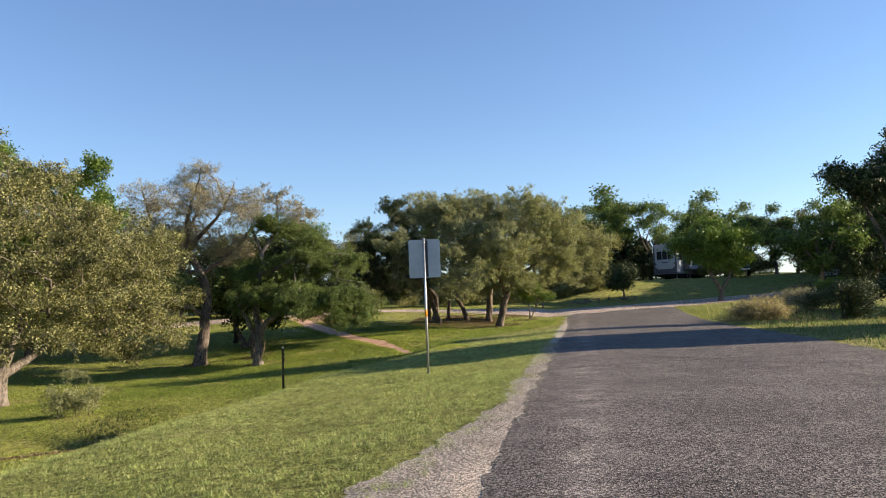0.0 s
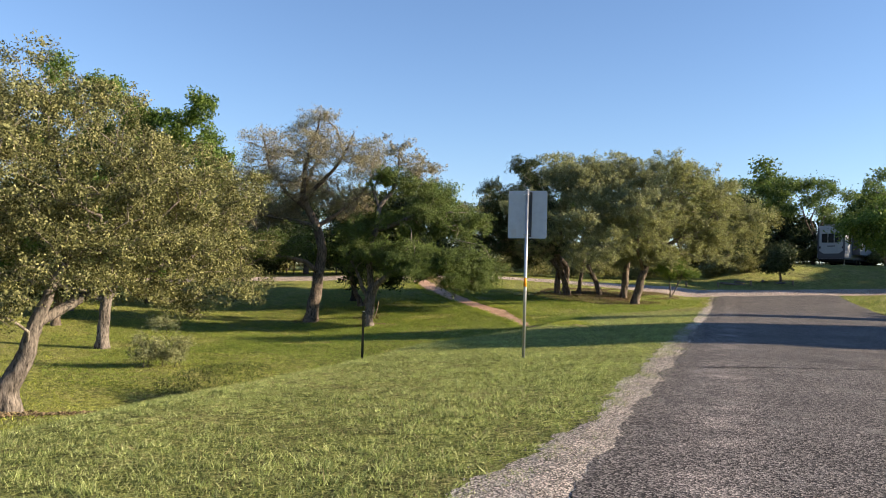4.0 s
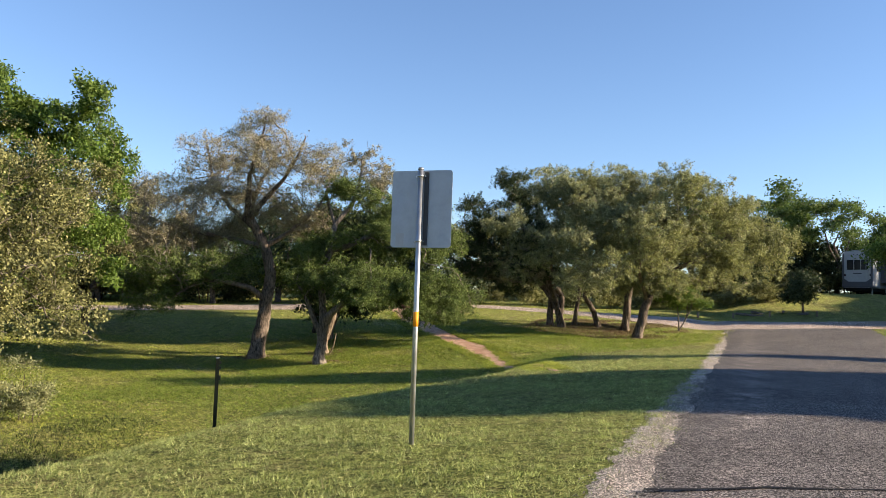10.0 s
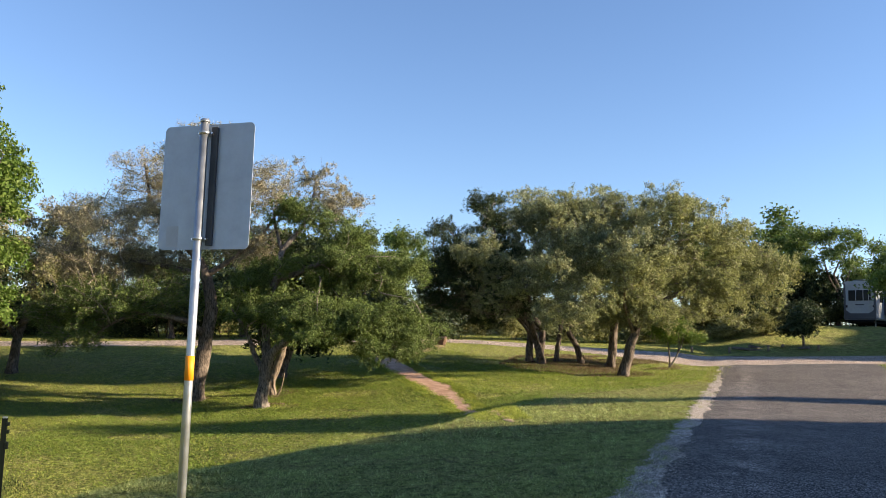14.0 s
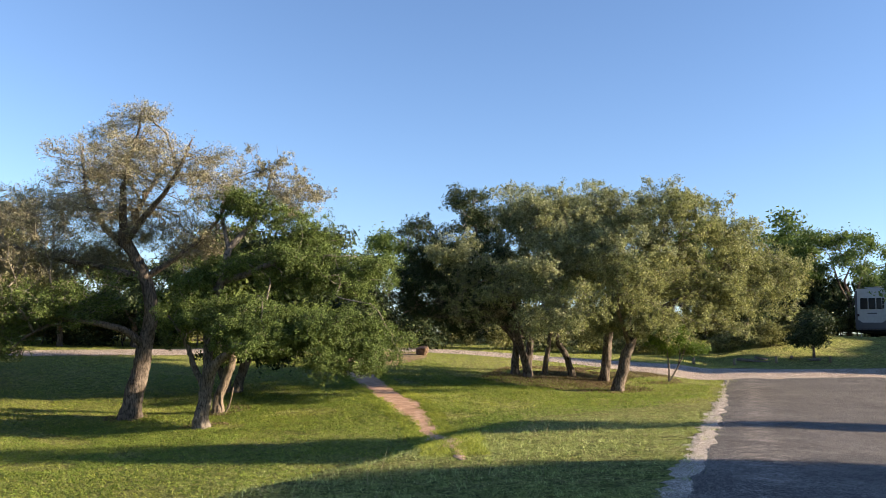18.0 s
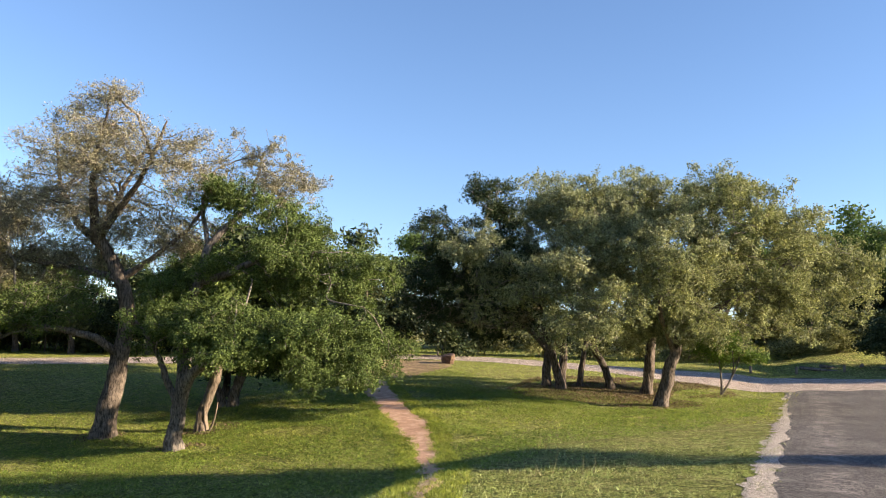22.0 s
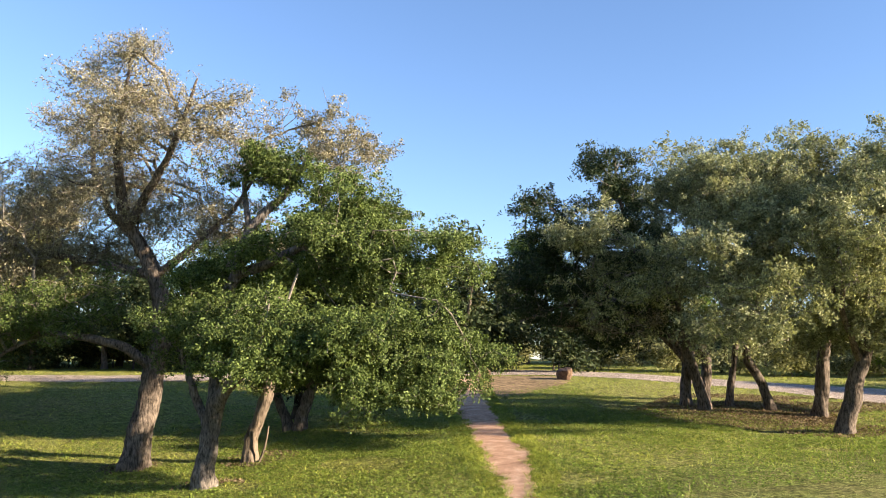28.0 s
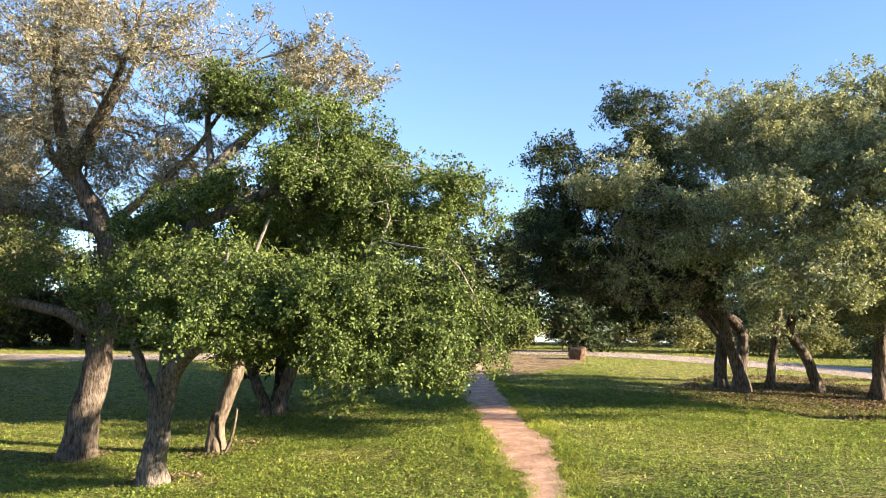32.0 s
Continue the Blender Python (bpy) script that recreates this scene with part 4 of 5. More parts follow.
# ---- woods round about: four kinds of tree, set out again and again ----
protos = []
for k, (h, r, m, lab) in enumerate([(8.5, 4.0, LEAF_FAR, "green mesquite with a rounded leafy crown"), (10.0, 4.2, LEAF_FAR, "tall green mesquite with an open crown"),
                                    (7.0, 3.6, LEAF_DARK, "dark green juniper at the wood's edge"), (8.0, 4.4, LEAF_OLIVE, "olive-green oak with a broad crown")]):
    protos.append(grow_tree("far_tree", lab, "tree", place(30 + 9 * k, 82),
                            [[(0, 0, 0, 0.2), (0.2, 0, h * 0.3, 0.15), (-0.2, 0, h * 0.45, 0.09), (0.5, 0.2, h * 0.58, 0.03)], [(0.1, 0, h * 0.2, 0.12), (0.9, 0.3, h * 0.4, 0.09), (1.6, 0.4, h * 0.6, 0.05)],
                             [(0.1, 0, h * 0.25, 0.1), (-0.9, -0.3, h * 0.42, 0.08), (-1.5, -0.4, h * 0.6, 0.04)]],
                            [(0, 0, h * 0.55, r, r, h * 0.28, 0), (r * 0.4, 0, h * 0.75, r * 0.6, r * 0.6, h * 0.2, 0), (-r * 0.5, 0.5, h * 0.66, r * 0.55, r * 0.55, h * 0.22, 0), (0, -0.6, h * 0.35, r * 0.9, r * 0.9, h * 0.16, 0)],
                            twigs=230, per=40, leaf=0.21, clump=0.36, light=True, tip=0.01, mats=[m], seed=70 + k, shell=0.4, group="woods round the campground"))
wood = random.Random(5)
spots = [(20, 78), (24, 84), (35, 88), (51, 87), (53, 80), (60, 84), (66, 78), (50, 92), (57, 96), (72, 88), (36, 92), (28, 95), (14, 88), (8, 84), (1, 80), (-6, 78), (-12, 76), (-18, 74), (-24, 72), (-30, 70), (-37, 70),
         (-44, 69), (-3, 90), (-15, 88), (-27, 84), (-40, 80), (-52, 74), (6, 96), (18, 100), (-34, 56), (-41, 50), (-46, 42), (-44, 33), (-38, 24), (-47, 24), (-36, 40), (-30, 50), (-24, 55), (-55, 34), (-54, 14), (-40, 12),
         (-30, 19), (62, 74), (70, 76), (80, 80), (24, 76), (27.5, 74), (30, 78.5), (31, 86), (47, 64), (53, 66.5), (58, 62.5), (-17, 41), (-18.5, 46), (-21.5, 51), (-25, 45), (-13.5, 67), (-22, 67.5), (-31, 66), (45, 61.5), (51, 62), (-18, 66.5), (-9, 68), (-26, 66.5)]
for x, y in spots:
    # left-hand woods mostly get the dark-leaved kind, colour standing in for shade
    k = wood.choice((0, 0, 1, 2, 3, 3) if -5 < x < 34 else (0, 0, 1) if x >= 34 else (2, 2, 2, 3, 0))
    sc = wood.uniform(0.8, 1.15) * (1.25 if x > 34 and y > 70 else 1.0)
    copy_thing(protos[k], Matrix.Translation((x, y, gz(x, y))) @ Matrix.Rotation(wood.uniform(0, 6.28), 4, "Z") @ Matrix.Diagonal((sc, sc, sc * wood.uniform(0.9, 1.1), 1)))
thicket = grow_tree("thicket", "low leafy thicket at the wood's foot", "bush", place(-62, 66), [[(0, 0, 0, 0.05), (0, 0, 1.0, 0.03), (0.1, 0, 2.0, 0.02)], [(0.4, 0.2, 0, 0.04), (0.8, 0.3, 1.6, 0.02)]],
                    [(0, 0, 1.5, 2.4, 2.4, 1.4, 0)], twigs=110, per=40, leaf=0.19, clump=0.34, mats=[LEAF_OLIVE], seed=79, light=True, group="thickets at the wood's foot")
# darker copy of the thicket: the shade beyond the road is in its leaf colour
shade_thicket = grow_tree("thicket", "leafy thicket beyond the cross road, its leaves darkened for shade", "bush", place(-33, 67.5), [[(0, 0, 0, 0.05), (0, 0, 1.2, 0.03), (0.1, 0, 2.6, 0.02)], [(0.4, 0.2, 0, 0.04), (0.8, 0.3, 1.9, 0.02)]],
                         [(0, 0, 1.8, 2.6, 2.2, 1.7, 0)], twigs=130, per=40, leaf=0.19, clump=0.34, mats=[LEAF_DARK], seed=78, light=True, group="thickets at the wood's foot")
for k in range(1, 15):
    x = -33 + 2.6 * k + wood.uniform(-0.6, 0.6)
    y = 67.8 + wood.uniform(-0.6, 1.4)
    copy_thing(shade_thicket, Matrix.Translation((x, y, gz(x, y) - 0.1)) @ Matrix.Rotation(wood.uniform(0, 6.28), 4, "Z") @ Matrix.Diagonal((1.1, 1.1, wood.uniform(0.8, 1.3), 1)))
for k in range(1, 64):                  # undergrowth at the wood's foot
    x = -62 + 2.3 * k + wood.uniform(-1.5, 1.5)
    y = float(np.interp(x, [-62, -30, 0, 20, 45, 90], [66, 69, 78, 80, 79, 82])) + wood.uniform(-1, 5)
    sc = wood.uniform(0.7, 1.4)
    copy_thing(thicket, Matrix.Translation((x, y, gz(x, y) - 0.1)) @ Matrix.Rotation(wood.uniform(0, 6.28), 4, "Z") @ Matrix.Diagonal((sc * 1.2, sc * 1.2, sc, 1)))
for x, y in ((10, 70), (13, 71), (16, 70.5), (19, 72), (22, 71), (25.5, 72), (28.5, 71.5), (31, 73), (6, 71), (1, 72)):
    copy_thing(thicket, Matrix.Translation((x, y, gz(x, y) - 0.1)) @ Matrix.Rotation(x, 4, "Z") @ Matrix.Diagonal((0.8, 0.8, 0.65, 1)))
# dark copies fill the gap under crowns; last four added to shade the bank
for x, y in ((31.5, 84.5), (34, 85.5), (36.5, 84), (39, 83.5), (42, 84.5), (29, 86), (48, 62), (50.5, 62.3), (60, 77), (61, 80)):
    copy_thing(shade_thicket, Matrix.Translation((x, y, gz(x, y) - 0.1)) @ Matrix.Rotation(x, 4, "Z") @ Matrix.Diagonal((1.2, 1.2, 1.5, 1)))
for k, x, y, sc in ((2, -1.2, 67.0, 1.08), (3, -3.6, 68.4, 0.9)):
    copy_thing(protos[k], Matrix.Translation((x, y, gz(x, y))) @ Matrix.Rotation(x, 4, "Z") @ Matrix.Diagonal((sc, sc, sc, 1)))
# the leafy tree before the caravan
grow_tree("mesquite_tree", "bright-green mesquite forking low before the caravan", "tree", place(35.5, 61.5),
          [[(0, 0, 0, 0.2), (0.2, 0, 0.9, 0.18), (-0.6, 0, 2.0, 0.13), (-1.4, 0, 3.6, 0.08)], [(0.2, 0, 0.9, 0.15), (1.0, 0, 2.0, 0.12), (1.4, 0, 3.8, 0.07)]],
          [(0, 0, 5.2, 3.8, 3.0, 1.6, 0), (2.6, 0, 4.6, 2.6, 2, 1.4, 0), (-2.4, 0, 4.8, 2.2, 2, 1.4, 0), (-1.4, 0, 3.5, 1.5, 1.4, 0.9, 0), (1.8, 0, 3.5, 2.2, 1.8, 1.1, 0)], twigs=560, per=40, leaf=0.18, clump=0.3, light=True, mats=[LEAF_BRIGHT], seed=81)


grow_tree("juniper_tree", "small dark conical juniper beside the caravan", "tree", place(29.7, 68.0),
          [[(0, 0, 0, 0.09), (0, 0, 1.5, 0.06), (0, 0, 3.2, 0.02)]], [(0, 0, 1.2, 1.2, 1.2, 0.9, 0), (0, 0, 2.2, 1.0, 1.0, 0.9, 0), (0, 0, 3.1, 0.6, 0.6, 0.6, 0)],
          twigs=200, per=60, leaf=0.16, clump=0.2, light=True, mats=[LEAF_DARK], seed=83)


# ---- small tools for made things ----
def box(size, at=(0, 0, 0), bevel=0.0, turn=None, seg=2):
    bm = bmesh.new()
    bmesh.ops.create_cube(bm, size=1.0)
    bmesh.ops.scale(bm, vec=size, verts=bm.verts)
    if bevel:
        bmesh.ops.bevel(bm, geom=bm.edges[:], offset=bevel, segments=seg, affect="EDGES", profile=0.5)
    if turn is not None:
        bmesh.ops.transform(bm, matrix=turn, verts=bm.verts)
    bmesh.ops.translate(bm, vec=at, verts=bm.verts)
    return bm


def rod(r, length, at=(0, 0, 0), axis="Z", sides=16, r2=None, bevel=0.0):
    bm = bmesh.new()
    bmesh.ops.create_cone(bm, cap_ends=True, segments=sides, radius1=r, radius2=r if r2 is None else r2, depth=length)
    if bevel:
        bmesh.ops.bevel(bm, geom=[e for e in bm.edges if abs(e.verts[0].co.z - e.verts[1].co.z) < 1e-5], offset=bevel, segments=2, affect="EDGES")
    if axis != "Z":
        bmesh.ops.rotate(bm, matrix=Matrix.Rotation(radians(90), 3, "Y" if axis == "X" else "X"), verts=bm.verts)
    bmesh.ops.translate(bm, vec=at, verts=bm.verts)
    for f in bm.faces:
        f.smooth = len(f.verts) == 4 and sides > 8
    return bm


def outline(points, depth, axis="Y", bevel=0.0):
    """A flat outline given depth, centred on zero along the axis."""
    bm = bmesh.new()
    put = (lambda a, b, d: (a, d, b)) if axis == "Y" else (lambda a, b, d: (d, a, b)) if axis == "X" else (lambda a, b, d: (a, b, d))
    lo = [bm.verts.new(put(a, b, -depth / 2)) for a, b in points]
    hi = [bm.verts.new(put(a, b, depth / 2)) for a, b in points]
    bm.faces.new(lo)
    bm.faces.new(hi[::-1])
    for k in range(len(points)):
        n = (k + 1) % len(points)
        bm.faces.new((lo[k], hi[k], hi[n], lo[n]))
    bmesh.ops.recalc_face_normals(bm, faces=bm.faces)
    if bevel:
        bmesh.ops.bevel(bm, geom=bm.edges[:], offset=bevel, segments=2, affect="EDGES")
    return bm


def rounded(w, h, r, n=5):
    pts = []
    for cx, cy, a0 in ((w / 2 - r, h / 2 - r, 0), (-w / 2 + r, h / 2 - r, 90), (-w / 2 + r, -h / 2 + r, 180), (w / 2 - r, -h / 2 + r, 270)):
        pts += [(cx + r * math.cos(radians(a0 + 90 * k / n)), cy + r * math.sin(radians(a0 + 90 * k / n))) for k in range(n + 1)]
    return pts


GALV = make_paint("galvanised_steel", (0.46, 0.47, 0.48), 0.42, 0.85, 0.25)
ALUM = make_paint("sign_aluminium", (0.37, 0.40, 0.45), 0.5, 0.35, 0.12)
# the rail's dark tone is painted shade
SHADE_RAIL = make_paint("rail_in_painted_shade", (0.05, 0.052, 0.058), 0.6, 0.2, 0.3)
ORANGE = make_paint("orange_tape", (0.85, 0.30, 0.01), 0.5, 0, 0.15)
POSTGREEN = make_paint("dark_post_paint", (0.009, 0.012, 0.009), 0.6, 0.0, 0.3)
STICKER = make_paint("grey_label", (0.36, 0.37, 0.39), 0.6)
WHITE = make_paint("caravan_white", (0.36, 0.37, 0.39), 0.35)
CHARCOAL = make_paint("caravan_charcoal", (0.07, 0.07, 0.085), 0.4)
BLACK = make_paint("black_rubber", (0.02, 0.02, 0.02), 0.8)
TIMBER = make_paint("weathered_timber", (0.20, 0.15, 0.10), 0.85, 0, 0.5)
TRUCK = make_paint("dark_truck_paint", (0.035, 0.02, 0.025), 0.3)
CHROME = make_paint("bright_metal", (0.6, 0.6, 0.6), 0.25, 0.9)


def make_dark_glass():
    a = Mat("tinted_glass", 0.2, 0.0, 0.15)
    return a.color((0.012, 0.014, 0.018)).m


GLASS = make_dark_glass()


def make_rock():
    a = Mat("brown_limestone", 0.95, spec=0.1)
    a.color(a.ramp(a.noise(6, 6, 0.7), (0.3, (0.07, 0.045, 0.035)), (0.55, (0.19, 0.12, 0.085)), (0.75, (0.33, 0.22, 0.15))))
    return a.bump(a.noise(14, 6, 0.7), 1.0, 0.05).m


ROCK = make_rock()
TAR = make_paint("crack_tar", (0.018, 0.017, 0.017), 0.7, 0, 0.3, False)


# ---- the road sign, seen from behind ----
def build_sign():
    turn = math.degrees(math.atan2(-0.245, 0.715))
    root = thing("road_sign", pose(2.507, 16.65, gz(2.507, 16.65), 0, 0, turn), "back of a grey aluminium road sign on a galvanised pole", "road sign")
    pole = part("pole", rod(0.03, 3.55, (0, 0, 1.4), sides=20, bevel=0.004), GALV, root, "round galvanised steel pole")
    part("pole_cap", rod(0.033, 0.03, (0, 0, 3.185), sides=20, bevel=0.006), GALV, root)
    part("reflective_band", rod(0.0312, 0.17, (0, 0, 1.43), sides=20), ORANGE, root, "orange reflective tape band")
    part("panel", outline(rounded(0.75, 0.91, 0.04), 0.004, "Y"), ALUM, root, "blank grey aluminium sign back").location = (0, 0.062, 2.72)
    for z in (3.1, 2.335):
        part("bracket", box((0.16, 0.012, 0.028), (0, 0.052, z), 0.003), GALV, root)
        part("clamp", rod(0.036, 0.024, (0, 0, z), sides=20), GALV, root)
        for x in (-0.055, 0.055):
            part("bolt", rod(0.007, 0.05, (x, 0.035, z), "Y", 8), CHROME, root)
    # dark paint here takes the place of the shaded band beside the pole
    part("channel", box((0.05, 0.022, 0.86), (0.06, 0.048, 2.72), 0.003), SHADE_RAIL, root, "upright stiffening rail behind the panel, painted dark for shade")
    part("label_sticker", box((0.1, 0.001, 0.15), (-0.26, 0.0588, 2.36)), STICKER, root, "small worn grey label")


def build_marker_post():
    root = thing("marker_post", pose(-0.84, 20.82, gz(-0.84, 20.82), 0, 0, 10), "dark green steel marker post standing in the grass", "post")
    h = gz(-0.84, 20.82)
    top = 0.62 - h
    part("shaft", outline([(-0.03, -0.012), (-0.03, 0.004), (-0.008, 0.004), (-0.005, 0.026), (0.005, 0.026), (0.008, 0.004), (0.03, 0.004), (0.03, -0.012)], top + 0.35, "Z", 0.002), POSTGREEN, root).location = (0, 0, top / 2 - 0.175)
    part("tip", box((0.05, 0.03, 0.02), (0, 0, top + 0.005), 0.004), GALV, root, "bare steel tip")
    for z in (top - 0.07, top - 0.16, top - 0.3, top - 0.34):
        part("wire_clip", box((0.05, 0.03, 0.045), (0.035, 0, z), 0.008), POSTGREEN, root)


def build_crack(name, label, line, half, seed):
    """A dark tarred crack across the asphalt, with a wandering line."""
    r = np.random.default_rng(seed)
    q = resample(line, 0.12)
    x, y = q[:, 0], q[:, 1] + 0.035 * hash_noise(q[:, 0] * 2.0, q[:, 1], 2.0, seed) + r.normal(0, 0.006, len(q))
    w = half * r.uniform(0.6, 1.4, len(q))
    z = ground_z(x, y) + 0.04
    v = np.stack([np.c_[x, y - w, z], np.c_[x, y, z + 0.003], np.c_[x, y + w, z]], 1).reshape(-1, 3)
    tagged(mesh_object(name, v, grid_faces(3, len(q)), TAR, smooth=True), label, "crack", kind="structure")


def boulder(x, y, size, seed, label):
    r = np.random.default_rng(seed)
    bm = bmesh.new()
    bmesh.ops.create_icosphere(bm, subdivisions=4, radius=1.0)
    cuts = r.normal(0, 1, (9, 3))
    cuts /= np.linalg.norm(cuts, axis=1)[:, None]
    for v in bm.verts:
        for c in cuts:
            d = v.co.dot(Vector(c)) - 0.62
            if d > 0:
                v.co -= Vector(c) * d * 0.9
        v.co *= 1 + 0.07 * noise.noise(v.co * 3.0) + 0.03 * noise.noise(v.co * 9.0)
    bmesh.ops.scale(bm, vec=size, verts=bm.verts)
    bm.normal_update()
    ob = part("boulder", bm, ROCK)
    ob.matrix_basis = pose(x, y, gz(x, y) + size[2] * 0.45, 0, 0, seed * 40)
    return tagged(ob, label, "rock", "boulders at the path's end")


build_sign()
build_marker_post()
build_crack("road_crack_1", "dark tarred crack running across the asphalt", [(4.45, 13.78), (5.6, 13.95), (7.4, 14.0), (9.4, 13.75), (11.6, 13.6)], 0.03, 3)
build_crack("road_crack_2", "thin tarred crack wandering over the asphalt", [(7.6, 15.4), (8.1, 14.4), (8.4, 12.8), (9.6, 11.4)], 0.02, 4)
boulder(4.62, 61.5, (0.55, 0.35, 0.42), 3, "flat-topped reddish-brown boulder beside the cross road")
boulder(0.75, 62.2, (0.5, 0.4, 0.46), 4, "dark brown boulder at the end of the path")


# ---- the campground ----
def wheel(parent, x, y, r, w, axis="X"):
    w_ob = part("wheel", rod(r, w, (0, 0, 0), axis, 24, bevel=0.05), BLACK, parent, "black tyre")
    w_ob.location = (x, y, r)
    part("rim", rod(r * 0.55, w * 1.04, (0, 0, 0), axis, 16, bevel=0.01), CHROME, w_ob, "steel rim")


def build_caravan():
    x, y = 38.5, 77.4
    root = thing("caravan", pose(x, y, gz(x + 2, y + 2) - 0.06, 0, 0, -46), "white fifth-wheel caravan with charcoal trim parked on grass", "caravan")
    L, W = 10.5, 2.5
    prof = [(-W / 2, 0.65), (-W / 2 + 0.08, 0.52), (W / 2 - 0.08, 0.52), (W / 2, 0.65), (W / 2, 3.5), (W / 2 - 0.15, 3.66), (-W / 2 + 0.15, 3.66), (-W / 2, 3.5)]
    body = part("body", outline(prof, L, "Y", 0.03), WHITE, root)
    body.location = (0, L / 2, 0)
    part("corner_trim", box((0.16, 0.05, 2.5), (-W / 2 + 0.1, -0.012, 2.25), 0.02), CHARCOAL, root)
    part("corner_trim", box((0.16, 0.05, 2.5), (W / 2 - 0.1, -0.012, 2.25), 0.02), CHARCOAL, root)
    part("rear_skirt", outline([(-1.2, 0.55), (1.2, 0.55), (1.2, 1.4), (0.7, 1.05), (-0.7, 1.05), (-1.2, 1.4)], 0.05), CHARCOAL, root).location = (0, -0.02, 0)
    part("badge", box((0.7, 0.02, 0.1), (0, -0.02, 1.75), 0.02), CHARCOAL, root, "dark name badge left blank")
    win = part("rear_window", box((1.7, 0.04, 0.85), (0, -0.015, 2.5), 0.04), GLASS, root, "wide tinted rear window")
    for k in (-0.28, 0.28):
        part("mullion", box((0.05, 0.05, 0.85), (k, -0.022, 2.5)), WHITE, win)
    for k in (-0.3, 0, 0.3):
        part("marker_light", box((0.12, 0.03, 0.05), (k, -0.015, 3.38), 0.008), CHARCOAL, root)
    ac = part("air_conditioner", box((0.9, 1.0, 0.3), (0, 2.2, 3.82), 0.08), WHITE, root, "white rooftop air conditioner")
    part("roof_rack", box((1.2, 0.9, 0.03), (0, 0.8, 3.76), 0.01), WHITE, root)
    for yy in (1.2, 5.4, 7.2):
        part("side_window", box((0.03, 0.7, 0.8), (W / 2 + 0.01, yy, 2.35), 0.01), GLASS, root)
    slide = part("slide_out", box((0.7, 3.4, 2.2), (W / 2 + 0.3, 3.6, 2.1), 0.05), WHITE, root, "extended slide-out room")
    part("slide_window", box((0.03, 1.4, 0.7), (W / 2 + 0.66, 3.6, 2.4), 0.01), GLASS, slide)
    part("slide_trim", box((0.72, 0.1, 2.22), (W / 2 + 0.3, 1.86, 2.1), 0.02), CHARCOAL, slide)
    part("door", box((0.04, 0.75, 1.9), (W / 2 + 0.01, 6.3, 1.75), 0.02), WHITE, root)
    part("chassis", box((2.0, 9.6, 0.3), (0, 5, 0.4), 0.02), BLACK, root)
    for yy in (3.3, 4.2):
        for xx in (-1.08, 1.08):
            wheel(root, xx, yy, 0.36, 0.22)
    for xx in (-1.0, 1.0):
        part("stabiliser_leg", box((0.08, 0.08, 0.82), (xx, 0.5, 0.12), 0.01), GALV, root)
    part("landing_leg", box((0.1, 0.1, 0.75), (0.7, 9.0, 0.35), 0.01), GALV, root)
    part("bumper", box((2.2, 0.16, 0.14), (0, -0.05, 0.46), 0.02), BLACK, root)
    ladder = part("ladder", box((0.035, 0.035, 2.3), (0.98, -0.09, 2.45), 0.006), GALV, root, "grey roof ladder")
    part("ladder_rail", box((0.035, 0.035, 2.3), (0.72, -0.09, 2.45), 0.006), GALV, ladder)
    for q in range(7):
        part("rung", box((0.26, 0.025, 0.025), (0.85, -0.09, 1.45 + 0.32 * q)), GALV, ladder)
    for xx in (-1.0, 1.0):
        part("tail_light", box((0.14, 0.04, 0.2), (xx, -0.03, 1.62), 0.02), TRUCK, root, "dark red tail light")
    part("roof_rail", box((1.3, 0.03, 0.03), (0, 0.35, 3.78), 0.006), WHITE, root)


def build_pickup():
    root = thing("pickup_truck", pose(47.6, 78.4, gz(47.6, 78.4), 0, 0, 150), "dark maroon pickup truck parked beside the caravan", "truck")
    side = [(-2.9, 0.5), (2.8, 0.5), (2.9, 0.9), (2.8, 1.15), (1.6, 1.22), (0.9, 1.85), (-0.7, 1.88), (-0.95, 1.25), (-2.85, 1.25)]
    part("body", outline(side, 1.9, "X", 0.05), TRUCK, root)
    part("windscreen", box((1.6, 0.03, 0.8), (0, 1.3, 1.52), 0.02, Matrix.Rotation(radians(42), 4, "X")), GLASS, root)
    for xx in (-0.96, 0.96):
        part("side_glass", outline([(-0.6, 1.32), (1.05, 1.32), (0.75, 1.75), (-0.55, 1.78)], 0.03, "X"), GLASS, root).location = (xx, 0, 0)
        for yy in (-1.9, 1.85):
            wheel(root, xx * 0.9, yy, 0.38, 0.26)
    part("bumper", box((1.9, 0.16, 0.2), (0, 2.95, 0.6), 0.04), CHROME, root)
    part("grille", box((1.2, 0.06, 0.35), (0, 2.9, 0.92), 0.02), BLACK, root)
    for xx in (-0.75, 0.75):
        part("headlight", box((0.3, 0.08, 0.22), (xx, 2.86, 0.95), 0.03), GALV, root)


def build_trailer():
    root = thing("travel_trailer", pose(55.5, 73.5, gz(55.5, 73.5), 0, 0, -40), "small white travel trailer far off among trees", "caravan")
    part("body", outline([(-1.2, 0.6), (1.2, 0.6), (1.2, 2.6), (0.95, 2.85), (-0.95, 2.85), (-1.2, 2.6)], 5.5, "Y", 0.05), WHITE, root)
    part("window", box((0.9, 0.04, 0.6), (0, -2.76, 1.9), 0.02), GLASS, root)
    part("side_window", box((0.04, 1.0, 0.6), (-1.21, -0.6, 1.9), 0.02), GLASS, root)
    part("chassis", box((1.8, 5.4, 0.15), (0, 0, 0.5), 0.02), BLACK, root)
    for xx in (-1.0, 1.0):
        wheel(root, xx, 0.3, 0.34, 0.2)


